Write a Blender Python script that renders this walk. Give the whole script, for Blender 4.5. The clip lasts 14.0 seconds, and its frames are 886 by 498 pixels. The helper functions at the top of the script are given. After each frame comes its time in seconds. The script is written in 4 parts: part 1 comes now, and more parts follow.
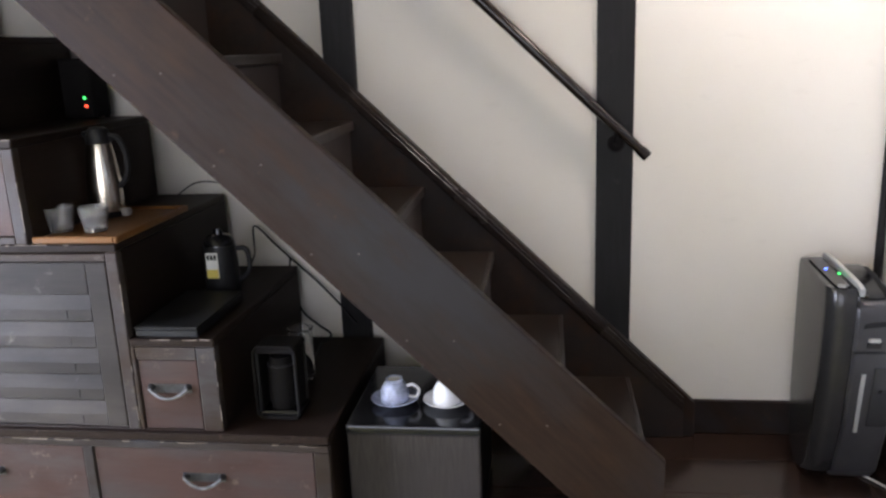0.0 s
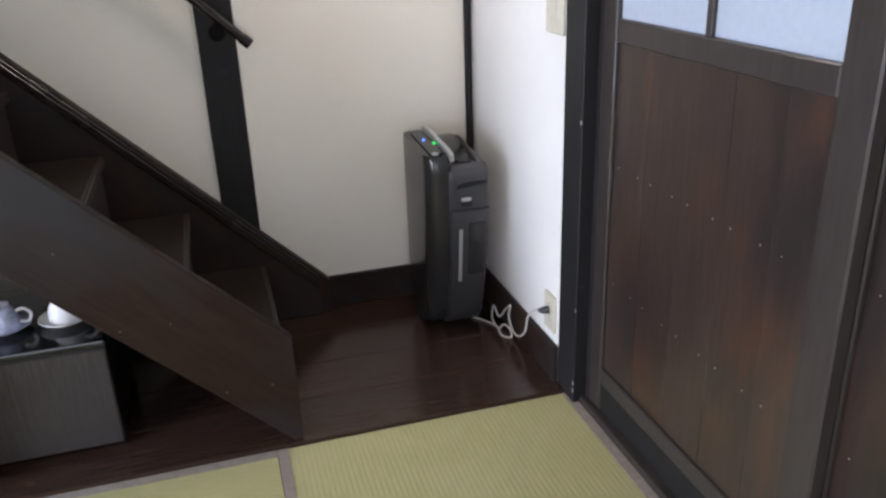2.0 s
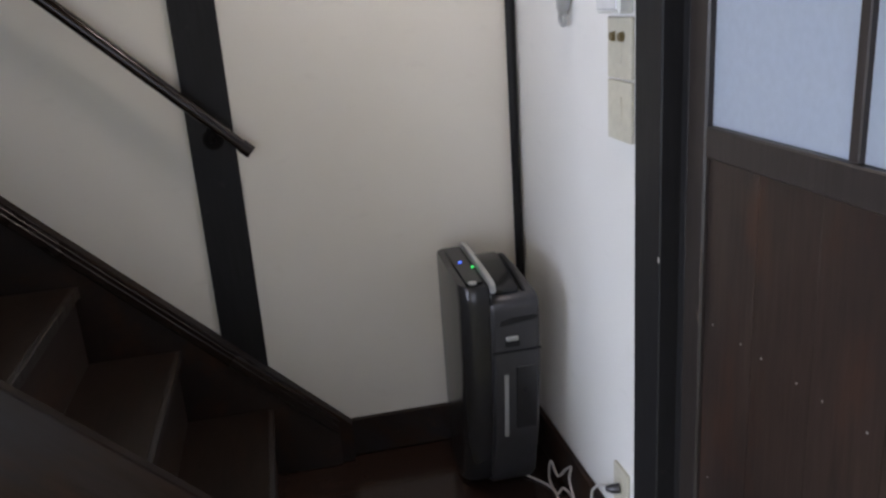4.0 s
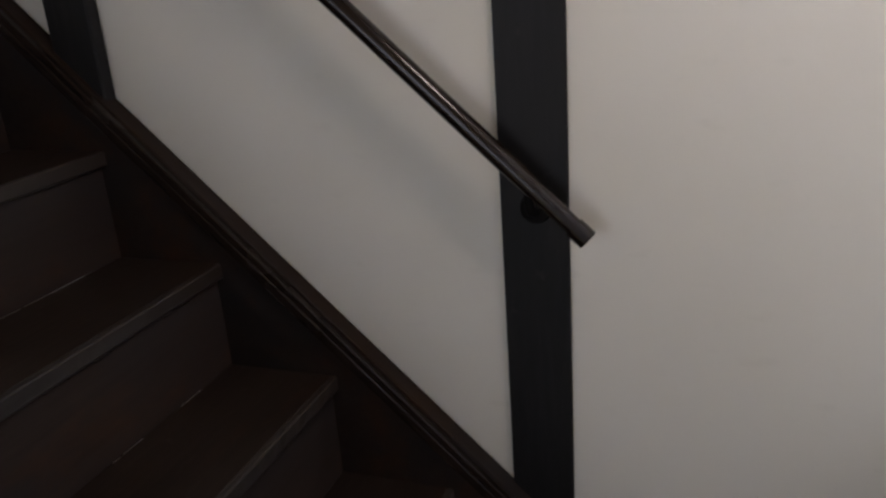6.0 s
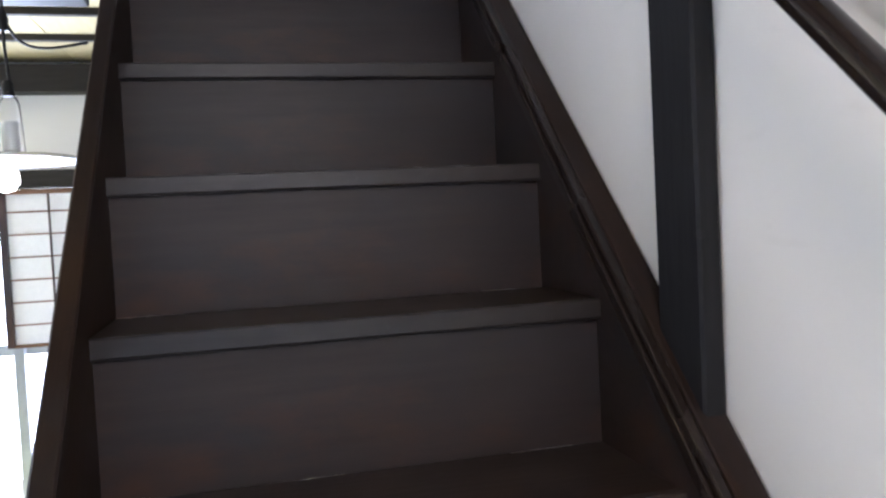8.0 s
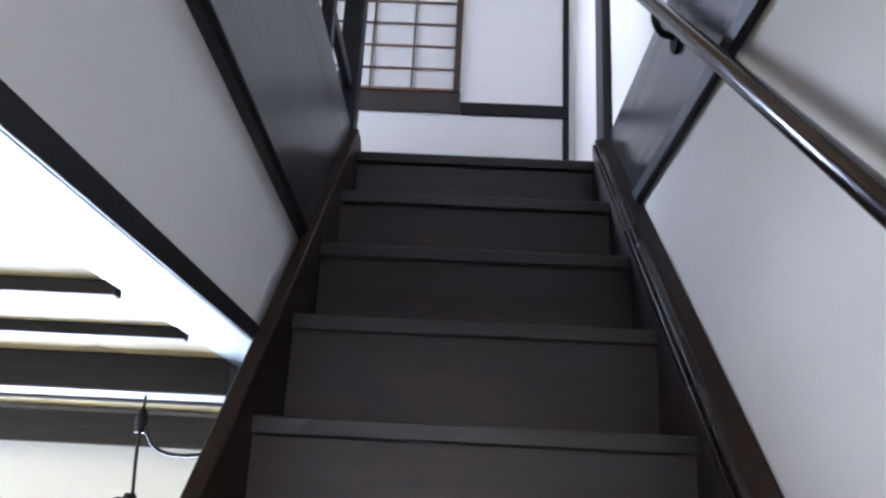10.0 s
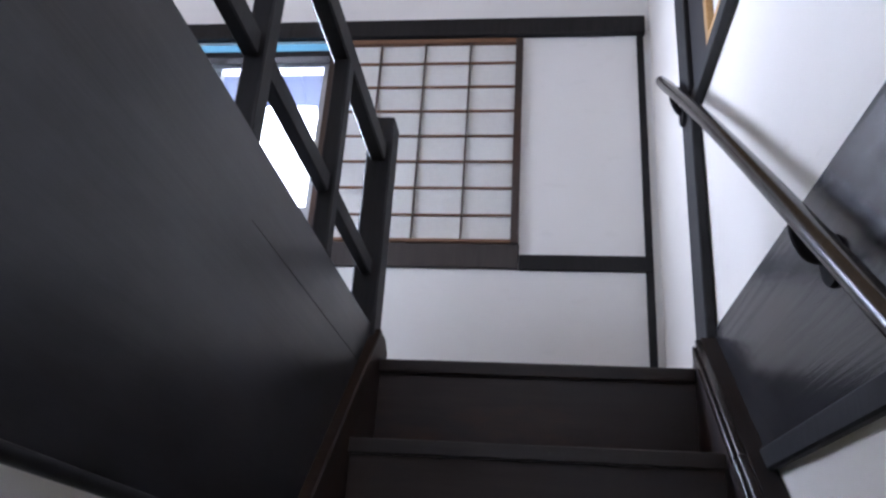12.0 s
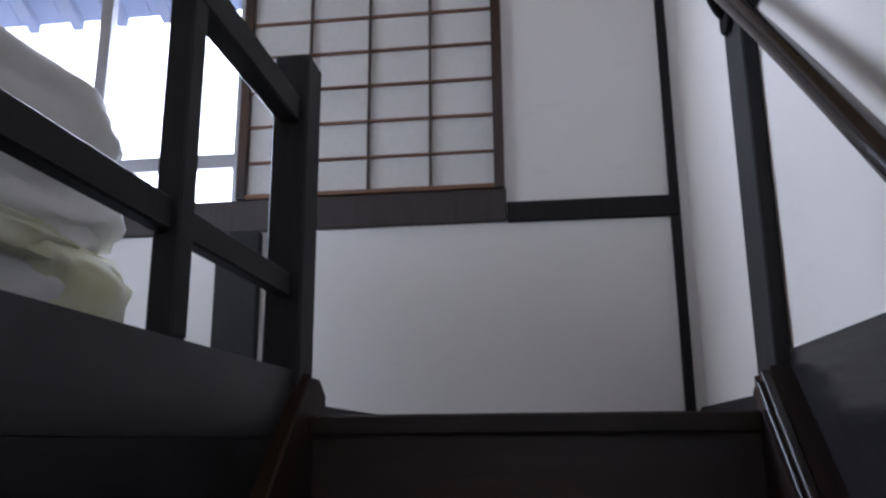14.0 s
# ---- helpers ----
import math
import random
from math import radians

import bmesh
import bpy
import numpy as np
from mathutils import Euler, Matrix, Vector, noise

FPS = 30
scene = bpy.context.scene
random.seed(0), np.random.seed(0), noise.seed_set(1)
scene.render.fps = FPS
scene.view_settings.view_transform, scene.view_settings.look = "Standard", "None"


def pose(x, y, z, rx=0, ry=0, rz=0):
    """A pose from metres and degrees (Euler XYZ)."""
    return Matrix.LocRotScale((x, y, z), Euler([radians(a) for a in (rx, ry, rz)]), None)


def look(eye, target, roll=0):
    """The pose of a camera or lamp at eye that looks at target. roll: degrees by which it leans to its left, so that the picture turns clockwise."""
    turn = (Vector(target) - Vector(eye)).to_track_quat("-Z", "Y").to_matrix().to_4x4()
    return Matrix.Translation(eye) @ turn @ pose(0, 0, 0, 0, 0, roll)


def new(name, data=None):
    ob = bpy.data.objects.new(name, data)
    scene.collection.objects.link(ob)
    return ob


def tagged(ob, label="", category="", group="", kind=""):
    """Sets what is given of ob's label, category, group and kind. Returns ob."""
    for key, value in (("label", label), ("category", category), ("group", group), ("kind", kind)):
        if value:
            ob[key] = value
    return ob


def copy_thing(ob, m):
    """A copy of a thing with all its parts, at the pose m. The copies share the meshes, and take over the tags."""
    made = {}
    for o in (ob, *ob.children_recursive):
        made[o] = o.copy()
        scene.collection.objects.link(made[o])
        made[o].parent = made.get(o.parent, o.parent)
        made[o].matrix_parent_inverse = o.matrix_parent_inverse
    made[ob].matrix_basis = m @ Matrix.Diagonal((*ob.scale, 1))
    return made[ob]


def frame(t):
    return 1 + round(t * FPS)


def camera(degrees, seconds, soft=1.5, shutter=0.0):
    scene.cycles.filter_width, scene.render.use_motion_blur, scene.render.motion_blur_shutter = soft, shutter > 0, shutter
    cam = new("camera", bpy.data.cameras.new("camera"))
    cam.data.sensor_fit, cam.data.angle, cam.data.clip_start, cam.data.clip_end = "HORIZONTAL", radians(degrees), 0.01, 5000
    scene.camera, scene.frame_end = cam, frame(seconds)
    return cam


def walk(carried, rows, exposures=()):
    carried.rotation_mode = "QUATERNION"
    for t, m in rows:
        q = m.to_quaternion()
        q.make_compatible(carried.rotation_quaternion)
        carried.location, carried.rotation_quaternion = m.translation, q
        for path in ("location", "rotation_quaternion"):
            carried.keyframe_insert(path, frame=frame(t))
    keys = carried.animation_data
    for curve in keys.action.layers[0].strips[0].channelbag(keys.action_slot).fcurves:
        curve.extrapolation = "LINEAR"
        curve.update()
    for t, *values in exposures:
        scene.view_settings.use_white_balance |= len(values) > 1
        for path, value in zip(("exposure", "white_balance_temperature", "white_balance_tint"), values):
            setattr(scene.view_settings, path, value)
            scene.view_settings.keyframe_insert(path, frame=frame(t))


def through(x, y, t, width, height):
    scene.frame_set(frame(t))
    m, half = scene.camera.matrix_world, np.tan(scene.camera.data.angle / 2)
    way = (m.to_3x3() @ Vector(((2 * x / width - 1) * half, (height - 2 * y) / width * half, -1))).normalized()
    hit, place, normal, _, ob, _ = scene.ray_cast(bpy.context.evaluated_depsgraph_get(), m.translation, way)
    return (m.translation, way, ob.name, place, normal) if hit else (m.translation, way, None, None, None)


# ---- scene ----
cam = camera(58.15, 14.0, soft=2.5)
ROWS = [
    (0, pose(-1.077, -2.673, 1.359, 75.83, 2.18, 7.30)),
    (0.5, pose(-0.995, -2.694, 1.354, 72.94, 1.60, 1.90)),
    (1, pose(-0.968, -2.697, 1.334, 70.61, 1.30, -5.40)),
    (1.5, pose(-0.941, -2.720, 1.326, 68.82, 1.45, -11.66)),
    (2, pose(-0.912, -2.733, 1.338, 67.66, 1.93, -16.75)),
    (2.2, pose(-0.892, -2.744, 1.332, 68.31, 2.20, -18.31)),
    (4.3, pose(-0.607, -2.122, 1.354, 73.44, 4.61, -8.40)),
    (4.5, pose(-0.570, -2.048, 1.348, 74.08, 4.52, -3.85)),
    (5, pose(-0.578, -1.783, 1.357, 73.76, 3.88, 2.27)),
    (5.5, pose(-0.603, -1.540, 1.365, 73.31, 4.18, 4.05)),
    (6, pose(-0.547, -1.289, 1.442, 70.11, 4.04, 19.49)),
    (6.5, pose(-0.595, -1.025, 1.383, 72.12, 4.68, 33.50)),
    (6.8, pose(-0.638, -0.882, 1.365, 73.34, 4.86, 40.05)),
    (7, pose(-0.645, -0.784, 1.381, 72.86, 5.20, 47.23)),
    (7.5, pose(-0.702, -0.659, 1.451, 76.54, 4.72, 65.50)),
    (7.7, pose(-0.736, -0.648, 1.465, 81.00, 4.29, 68.88)),
    (8, pose(-0.828, -0.585, 1.498, 87.66, 2.86, 75.75)),
    (8.2, pose(-0.872, -0.539, 1.522, 91.66, 1.69, 78.08)),
    (8.4, pose(-0.905, -0.539, 1.561, 95.77, 1.03, 79.11)),
    (8.6, pose(-0.940, -0.532, 1.585, 98.88, 0.16, 80.22)),
    (10.8, pose(-1.509, -0.392, 2.140, 109.83, -3.63, 93.34)),
    (11, pose(-1.545, -0.370, 2.193, 110.22, -3.76, 93.90)),
    (11.5, pose(-1.607, -0.343, 2.350, 111.52, -3.79, 96.25)),
    (12, pose(-1.735, -0.415, 2.448, 112.94, -3.46, 96.00)),
    (12.5, pose(-1.834, -0.432, 2.592, 111.17, -1.50, 91.79)),
    (13, pose(-1.966, -0.391, 2.681, 110.63, -0.15, 92.50)),
    (13.5, pose(-2.064, -0.367, 2.821, 106.95, -0.25, 96.36)),
    (14, pose(-2.223, -0.387, 2.892, 103.64, 0.42, 97.56)),
]
EXPOSURES = [(0, -0.21, 6180, 21), (0.5, -0.38, 6150, 21), (1, -0.46, 6130, 20.5), (1.5, -0.57, 6120, 20.5), (2.2, -0.60, 6110, 20), (4.3, -1.40, 6060, 20), (5, -1.42, 6130, 21), (6, -1.31, 6170, 22), (6.5, -0.86, 6120, 22.5), (7, -0.56, 6090, 23), (7.5, -0.16, 5900, 23),
             (8.0, 0.22, 5600, 21), (8.6, 0.10, 5430, 20), (11, 0.57, 5680, 23.5), (12.5, -0.25, 5800, 23.5), (14, -0.67, 5870, 24)]
walk(cam, ROWS, EXPOSURES)

# ---- world, sun, window light and added fill light ----
world = bpy.data.worlds.new("sky")
scene.world = world
world.use_nodes = True
wn = world.node_tree
sky = wn.nodes.new("ShaderNodeTexSky")
sky.sky_type = "NISHITA"
sky.sun_disc = False
sky.sun_elevation, sky.sun_rotation = radians(48), radians(250)
wn.links.new(sky.outputs[0], wn.nodes["Background"].inputs[0])
wn.nodes["Background"].inputs[1].default_value = 0.12
sun = new("sun", bpy.data.lights.new("sun", "SUN"))
sun.data.energy, sun.data.angle, sun.data.color = 2.5, radians(0.5), (1.0, 0.95, 0.88)
sun.matrix_world = look((-30, 20, 40), (0, 0, 0))


def area_light(name, eye, target, w, h, watts, colour):
    ob = new(name, bpy.data.lights.new(name, "AREA"))
    ob.data.shape, ob.data.size, ob.data.size_y = "RECTANGLE", w, h
    ob.data.energy, ob.data.color = watts, colour
    ob.matrix_world = look(eye, target)
    return ob


COOL = (0.80, 0.90, 1.0)
area_light("light_window_ground", (-4.20, -2.1, 1.05), (0, -2.0, 1.0), 1.6, 1.3, 215, COOL)
area_light("light_fill_south", (-2.0, -4.50, 1.2), (-2.0, 0, 1.1), 2.4, 1.6, 56, (0.90, 0.95, 1.0))
lamp = new("light_ceiling_lamp", bpy.data.lights.new("light_ceiling_lamp", "AREA"))   # unseen warm ceiling lamp over the foot of the stairs, inferred from the rail's shadow
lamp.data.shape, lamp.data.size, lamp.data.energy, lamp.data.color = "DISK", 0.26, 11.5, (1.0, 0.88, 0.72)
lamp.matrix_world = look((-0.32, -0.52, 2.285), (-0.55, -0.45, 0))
area_light("light_window_upstairs", (-4.25, -1.75, 3.95), (0, -1.6, 3.7), 0.95, 0.8, 88, COOL)
area_light("light_fill_south_upper", (-1.8, -4.50, 3.95), (-1.8, 0, 3.6), 2.2, 1.1, 62, COOL)


# ---- materials ----
def nodes_of(name):
    m = bpy.data.materials.new(name)
    m.use_nodes = True
    nt = m.node_tree
    return m, nt, nt.nodes["Principled BSDF"]


def mixed(nt, fac, a, b):
    n = nt.nodes.new("ShaderNodeMix")
    n.data_type = "RGBA"
    for sock, v in ((n.inputs[0], fac), (n.inputs[6], a), (n.inputs[7], b)):
        if hasattr(v, "links"):
            nt.links.new(v, sock)
        else:
            sock.default_value = (*v, 1) if isinstance(v, tuple) else v
    return n.outputs[2]


def coords(nt, scale, turn=(0, 0, 0)):
    tc = nt.nodes.new("ShaderNodeTexCoord")
    mp = nt.nodes.new("ShaderNodeMapping")
    mp.inputs["Scale"].default_value = scale
    if any(turn):
        mr = nt.nodes.new("ShaderNodeMapping")
        mr.inputs["Rotation"].default_value = [radians(a) for a in turn]
        nt.links.new(tc.outputs["Object"], mr.inputs[0])
        nt.links.new(mr.outputs[0], mp.inputs[0])
    else:
        nt.links.new(tc.outputs["Object"], mp.inputs[0])
    return mp.outputs[0]


def noise_of(nt, vec, scale, detail=4, rough=0.55):
    n = nt.nodes.new("ShaderNodeTexNoise")
    n.inputs["Scale"].default_value, n.inputs["Detail"].default_value, n.inputs["Roughness"].default_value = scale, detail, rough
    nt.links.new(vec, n.inputs["Vector"])
    return n.outputs["Fac"]


def ramp(nt, fac, lo, hi):
    n = nt.nodes.new("ShaderNodeMapRange")
    n.inputs[1].default_value, n.inputs[2].default_value = lo, hi
    nt.links.new(fac, n.inputs[0])
    return n.outputs[0]


def bumped(nt, b, fac, strength, dist):
    n = nt.nodes.new("ShaderNodeBump")
    n.inputs["Strength"].default_value, n.inputs["Distance"].default_value = strength, dist
    nt.links.new(fac, n.inputs["Height"])
    nt.links.new(n.outputs[0], b.inputs["Normal"])


def varied(nt, colour, amount):
    info = nt.nodes.new("ShaderNodeObjectInfo")
    hsv = nt.nodes.new("ShaderNodeHueSaturation")
    mr = nt.nodes.new("ShaderNodeMapRange")
    mr.inputs[3].default_value, mr.inputs[4].default_value = 1 - amount, 1 + amount
    nt.links.new(info.outputs["Random"], mr.inputs[0])
    nt.links.new(mr.outputs[0], hsv.inputs["Value"])
    nt.links.new(colour, hsv.inputs["Color"])
    return hsv.outputs[0]


def wood(name, dark, light, rough, axis="x", slope=0.0, stretch=1.2, wear=0.0, worn=(0.2, 0.17, 0.14), vary=0.18, grain=1.0, spec=0.2, bump=0.25, patches=(), fleck=0.0):
    m, nt, b = nodes_of(name)
    k = {"x": (stretch, 14, 14), "y": (14, stretch, 14), "z": (14, 14, stretch)}[axis]
    vec = coords(nt, k, (0, -slope, 0))
    fine = noise_of(nt, vec, 6 * grain, 6, 0.6)
    broad = noise_of(nt, coords(nt, (1, 1, 1)), 2.3, 3)
    col = mixed(nt, ramp(nt, fine, 0.3, 0.72), dark, light)
    col = mixed(nt, ramp(nt, broad, 0.35, 0.75), col, tuple(0.75 * c for c in light))
    for i, (tone, size) in enumerate(patches):
        pv = coords(nt, tuple(size * (1.1 + 0.1 * i) if c < 2 else size * 3.2 for c in k), (0, -slope, 0))
        col = mixed(nt, ramp(nt, noise_of(nt, pv, 1.0, 7, 0.62), 0.44 + 0.07 * i, 0.68 + 0.04 * i), col, tone)
    if wear:
        spots = noise_of(nt, coords(nt, (1, 1, 1)), 17, 6, 0.7)
        col = mixed(nt, ramp(nt, spots, 0.66 - wear * 0.1, 0.78), col, worn)
    nt.links.new(varied(nt, col, vary), b.inputs["Base Color"])
    rr = nt.nodes.new("ShaderNodeMapRange")
    rr.inputs[3].default_value, rr.inputs[4].default_value = rough - 0.08, rough + 0.14
    if fleck:
        rr.inputs[1].default_value, rr.inputs[2].default_value = 0.35, 0.65
        rr.inputs[4].default_value = rough + fleck
    nt.links.new(fine if fleck else broad, rr.inputs[0])
    nt.links.new(rr.outputs[0], b.inputs["Roughness"])
    b.inputs["Specular IOR Level"].default_value = spec
    bumped(nt, b, fine, bump, 0.002)
    return m


def plaster(name, colour, colour_b):
    m, nt, b = nodes_of(name)
    vec = coords(nt, (1, 1, 1))
    broad = noise_of(nt, vec, 1.7, 4)
    fine = noise_of(nt, vec, 160, 5, 0.7)
    trowel = noise_of(nt, coords(nt, (1, 1, 2.5)), 9, 4)
    col = mixed(nt, ramp(nt, broad, 0.3, 0.75), colour, colour_b)
    nt.links.new(mixed(nt, ramp(nt, trowel, 0.62, 0.9), col, tuple(0.93 * c for c in colour_b)), b.inputs["Base Color"])
    b.inputs["Roughness"].default_value = 0.92
    add = nt.nodes.new("ShaderNodeMath")
    add.operation = "ADD"
    nt.links.new(fine, add.inputs[0])
    nt.links.new(trowel, add.inputs[1])
    bumped(nt, b, add.outputs[0], 0.12, 0.0015)
    return m


def plain(name, colour, rough=0.5, metal=0.0, spots=0.06, emit=None, spec=0.5):
    m, nt, b = nodes_of(name)
    b.inputs["Specular IOR Level"].default_value = spec
    n = noise_of(nt, coords(nt, (1, 1, 1)), 38, 4, 0.6)
    col = mixed(nt, ramp(nt, n, 0.35, 0.7), tuple(c * (1 - spots) for c in colour), tuple(min(1, c * (1 + spots)) for c in colour))
    nt.links.new(col, b.inputs["Base Color"])
    b.inputs["Metallic"].default_value = metal
    rr = nt.nodes.new("ShaderNodeMapRange")
    rr.inputs[3].default_value, rr.inputs[4].default_value = max(0.02, rough - 0.05), rough + 0.06
    nt.links.new(n, rr.inputs[0])
    nt.links.new(rr.outputs[0], b.inputs["Roughness"])
    if emit:
        b.inputs["Emission Color"].default_value = (*emit[0], 1)
        b.inputs["Emission Strength"].default_value = emit[1]
    return m


def paper(name, colour, through=0.55):
    m, nt, b = nodes_of(name)
    t = nt.nodes.new("ShaderNodeBsdfTranslucent")
    fibre = noise_of(nt, coords(nt, (1, 1, 1)), 60, 6, 0.7)
    col = mixed(nt, ramp(nt, fibre, 0.35, 0.7), tuple(0.94 * c for c in colour), colour)
    nt.links.new(col, b.inputs["Base Color"])
    nt.links.new(col, t.inputs["Color"])
    b.inputs["Roughness"].default_value = 0.85
    mix = nt.nodes.new("ShaderNodeMixShader")
    mix.inputs[0].default_value = through
    nt.links.new(b.outputs[0], mix.inputs[1])
    nt.links.new(t.outputs[0], mix.inputs[2])
    nt.links.new(mix.outputs[0], nt.nodes["Material Output"].inputs[0])
    return m


def glass(name, rough=0.0, tint=(1, 1, 1)):
    m, nt, b = nodes_of(name)
    b.inputs["Base Color"].default_value = (*tint, 1)
    b.inputs["Roughness"].default_value = rough
    b.inputs["Transmission Weight"].default_value = 1.0
    b.inputs["IOR"].default_value = 1.45
    return m


def tatami_rush(name, axis):
    m, nt, b = nodes_of(name)
    k = (90, 3, 8) if axis == "y" else (3, 90, 8)
    f = noise_of(nt, coords(nt, k), 4, 5, 0.65)
    w = noise_of(nt, coords(nt, (1, 1, 1)), 3.0, 3)
    col = mixed(nt, ramp(nt, f, 0.3, 0.75), (0.35, 0.33, 0.145), (0.48, 0.455, 0.235))
    nt.links.new(mixed(nt, ramp(nt, w, 0.45, 0.8), col, (0.46, 0.43, 0.23)), b.inputs["Base Color"])
    b.inputs["Roughness"].default_value = 0.62
    bumped(nt, b, f, 0.3, 0.001)
    return m


STAIR_ANGLE = math.degrees(math.atan(0.975))
M_PLASTER = plaster("plaster_cream", (0.805, 0.768, 0.70), (0.755, 0.714, 0.635))
M_PLASTER_W = plaster("plaster_white", (0.82, 0.81, 0.79), (0.77, 0.76, 0.73))
M_POST = wood("post_black_stain", (0.011, 0.0105, 0.011), (0.022, 0.021, 0.022), 0.5, "z", wear=0.2, worn=(0.04, 0.037, 0.035))
M_BEAM_X = wood("beam_stain_x", (0.018, 0.016, 0.015), (0.042, 0.037, 0.034), 0.5, "x")
M_BEAM_Y = wood("beam_stain_y", (0.018, 0.016, 0.015), (0.042, 0.037, 0.034), 0.5, "y")
M_STRINGER = wood("stringer_stain", (0.016, 0.0085, 0.006), (0.031, 0.018, 0.0125), 0.46, "x", STAIR_ANGLE, wear=0.2, worn=(0.06, 0.036, 0.022), spec=0.12, patches=(((0.029, 0.0265, 0.027), 1.3), ((0.038, 0.0185, 0.009), 2.0)))
M_MOULD = wood("moulding_polish", (0.014, 0.009, 0.007), (0.028, 0.018, 0.014), 0.24, "x", STAIR_ANGLE, spec=0.34, bump=0.06)
M_TREAD = wood("tread_stain", (0.018, 0.0115, 0.0088), (0.037, 0.0245, 0.019), 0.36, "y", wear=0.3, worn=(0.07, 0.055, 0.048), spec=0.35, patches=(((0.012, 0.008, 0.007), 1.7), ((0.044, 0.021, 0.012), 2.4)))
M_NOSING = wood("nosing_worn_sheen", (0.022, 0.0185, 0.0178), (0.042, 0.0365, 0.0355), 0.36, "y", wear=0.4, worn=(0.085, 0.078, 0.075), spec=0.4, patches=(((0.030, 0.020, 0.015), 2.0),))
M_RISER = wood("riser_stain", (0.022, 0.0145, 0.012), (0.043, 0.029, 0.0245), 0.42, "y", spec=0.35, grain=0.5, bump=0.15, patches=(((0.026, 0.023, 0.024), 1.8), ((0.060, 0.027, 0.014), 2.6)))
M_PANEL = wood("fascia_black_stain", (0.009, 0.0087, 0.0092), (0.023, 0.0218, 0.023), 0.27, "x", stretch=0.5, spec=0.32, grain=0.4, bump=0.35, vary=0.0, patches=(((0.040, 0.040, 0.045), 1.5),))
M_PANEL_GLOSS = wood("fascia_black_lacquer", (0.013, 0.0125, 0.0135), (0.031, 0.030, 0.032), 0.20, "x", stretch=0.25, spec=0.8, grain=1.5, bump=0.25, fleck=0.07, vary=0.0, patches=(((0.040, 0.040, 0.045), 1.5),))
M_RAIL = wood("handrail_stain", (0.011, 0.0068, 0.005), (0.022, 0.0142, 0.0108), 0.14, "x", STAIR_ANGLE, vary=0.02, spec=0.38, bump=0.05)
M_FLOOR = wood("floor_lacquer", (0.024, 0.0138, 0.0106), (0.047, 0.027, 0.020), 0.14, "x", wear=0.2, worn=(0.07, 0.045, 0.03), vary=0.3, spec=0.5)
M_DOOR = wood("door_boards", (0.025, 0.0168, 0.0138), (0.053, 0.0345, 0.0280), 0.30, "z", wear=0.2, worn=(0.05, 0.038, 0.032), spec=0.55, patches=(((0.016, 0.013, 0.013), 1.8), ((0.062, 0.029, 0.018), 2.5)))
M_DOORFRAME = wood("door_frame", (0.026, 0.0205, 0.0185), (0.050, 0.040, 0.0365), 0.36, "z", wear=0.3, worn=(0.06, 0.055, 0.05), spec=0.45)
M_TANSU = wood("chest_frame", (0.019, 0.0118, 0.0086), (0.038, 0.0245, 0.0182), 0.45, "x", wear=0.7, worn=(0.13, 0.10, 0.085), patches=(((0.044, 0.041, 0.043), 2.0), ((0.024, 0.015, 0.011), 3.0)))
M_TANSU_SHADED = wood("chest_shaded", (0.009, 0.0052, 0.0038), (0.019, 0.0112, 0.0082), 0.5, "y", wear=0.3, worn=(0.06, 0.04, 0.03), spec=0.12)
M_DRAWER = wood("drawer_front", (0.046, 0.023, 0.018), (0.074, 0.040, 0.033), 0.5, "x", wear=0.5, worn=(0.15, 0.11, 0.095), patches=(((0.050, 0.043, 0.043), 1.8), ((0.040, 0.018, 0.013), 2.7)))
M_SLAT = wood("chest_slats", (0.0125, 0.0100, 0.0095), (0.0272, 0.0222, 0.0208), 0.5, "x", wear=0.4, worn=(0.15, 0.13, 0.12), patches=(((0.044, 0.037, 0.033), 2.2),))
M_TRAY = wood("tray_wood", (0.095, 0.040, 0.012), (0.175, 0.078, 0.024), 0.42, "x")
M_CEIL = wood("ceiling_boards", (0.40, 0.325, 0.17), (0.50, 0.42, 0.245), 0.6, "x")
M_CEIL_UP = wood("ceiling_boards_brown", (0.19, 0.125, 0.068), (0.29, 0.20, 0.115), 0.6, "x")
M_BEAMWOOD = wood("beam_cool_lit", (0.085, 0.11, 0.125), (0.185, 0.215, 0.23), 0.4, "x", grain=0.5, bump=0.4)
M_LATTICE_LIT = wood("lattice_lit", (0.16, 0.085, 0.050), (0.25, 0.14, 0.085), 0.5, "y")
M_LATTICE_SHADED = wood("lattice_shaded", (0.06, 0.045, 0.038), (0.11, 0.085, 0.07), 0.5, "z")
M_HONEY = wood("honey_lattice", (0.42, 0.24, 0.09), (0.6, 0.36, 0.15), 0.45, "x")
M_FRIDGE = wood("fridge_door", (0.029, 0.0245, 0.023), (0.064, 0.055, 0.0525), 0.4, "z", grain=2.2)
M_RUSH_Y = tatami_rush("rush_y", "y")
M_RUSH_X = tatami_rush("rush_x", "x")
M_HERI = plain("mat_border", (0.27, 0.235, 0.205), 0.85, spots=0.15)
M_CHIPW = plain("chipped_paint", (0.42, 0.40, 0.37), 0.8)
M_CHIP = plain("bare_wood", (0.14, 0.11, 0.09), 0.8, spots=0.3)
M_PLUG = plain("nail_filler", (0.065, 0.055, 0.046), 0.7)
M_PAPER = paper("shoji_paper", (0.86, 0.86, 0.83), 0.22)
M_SLEEVE = paper("frosted_sleeve", (0.88, 0.88, 0.86), 0.65)
M_FROST = paper("frosted_glass", (0.80, 0.86, 0.95), 0.6)
M_GLASS = glass("clear_glass")
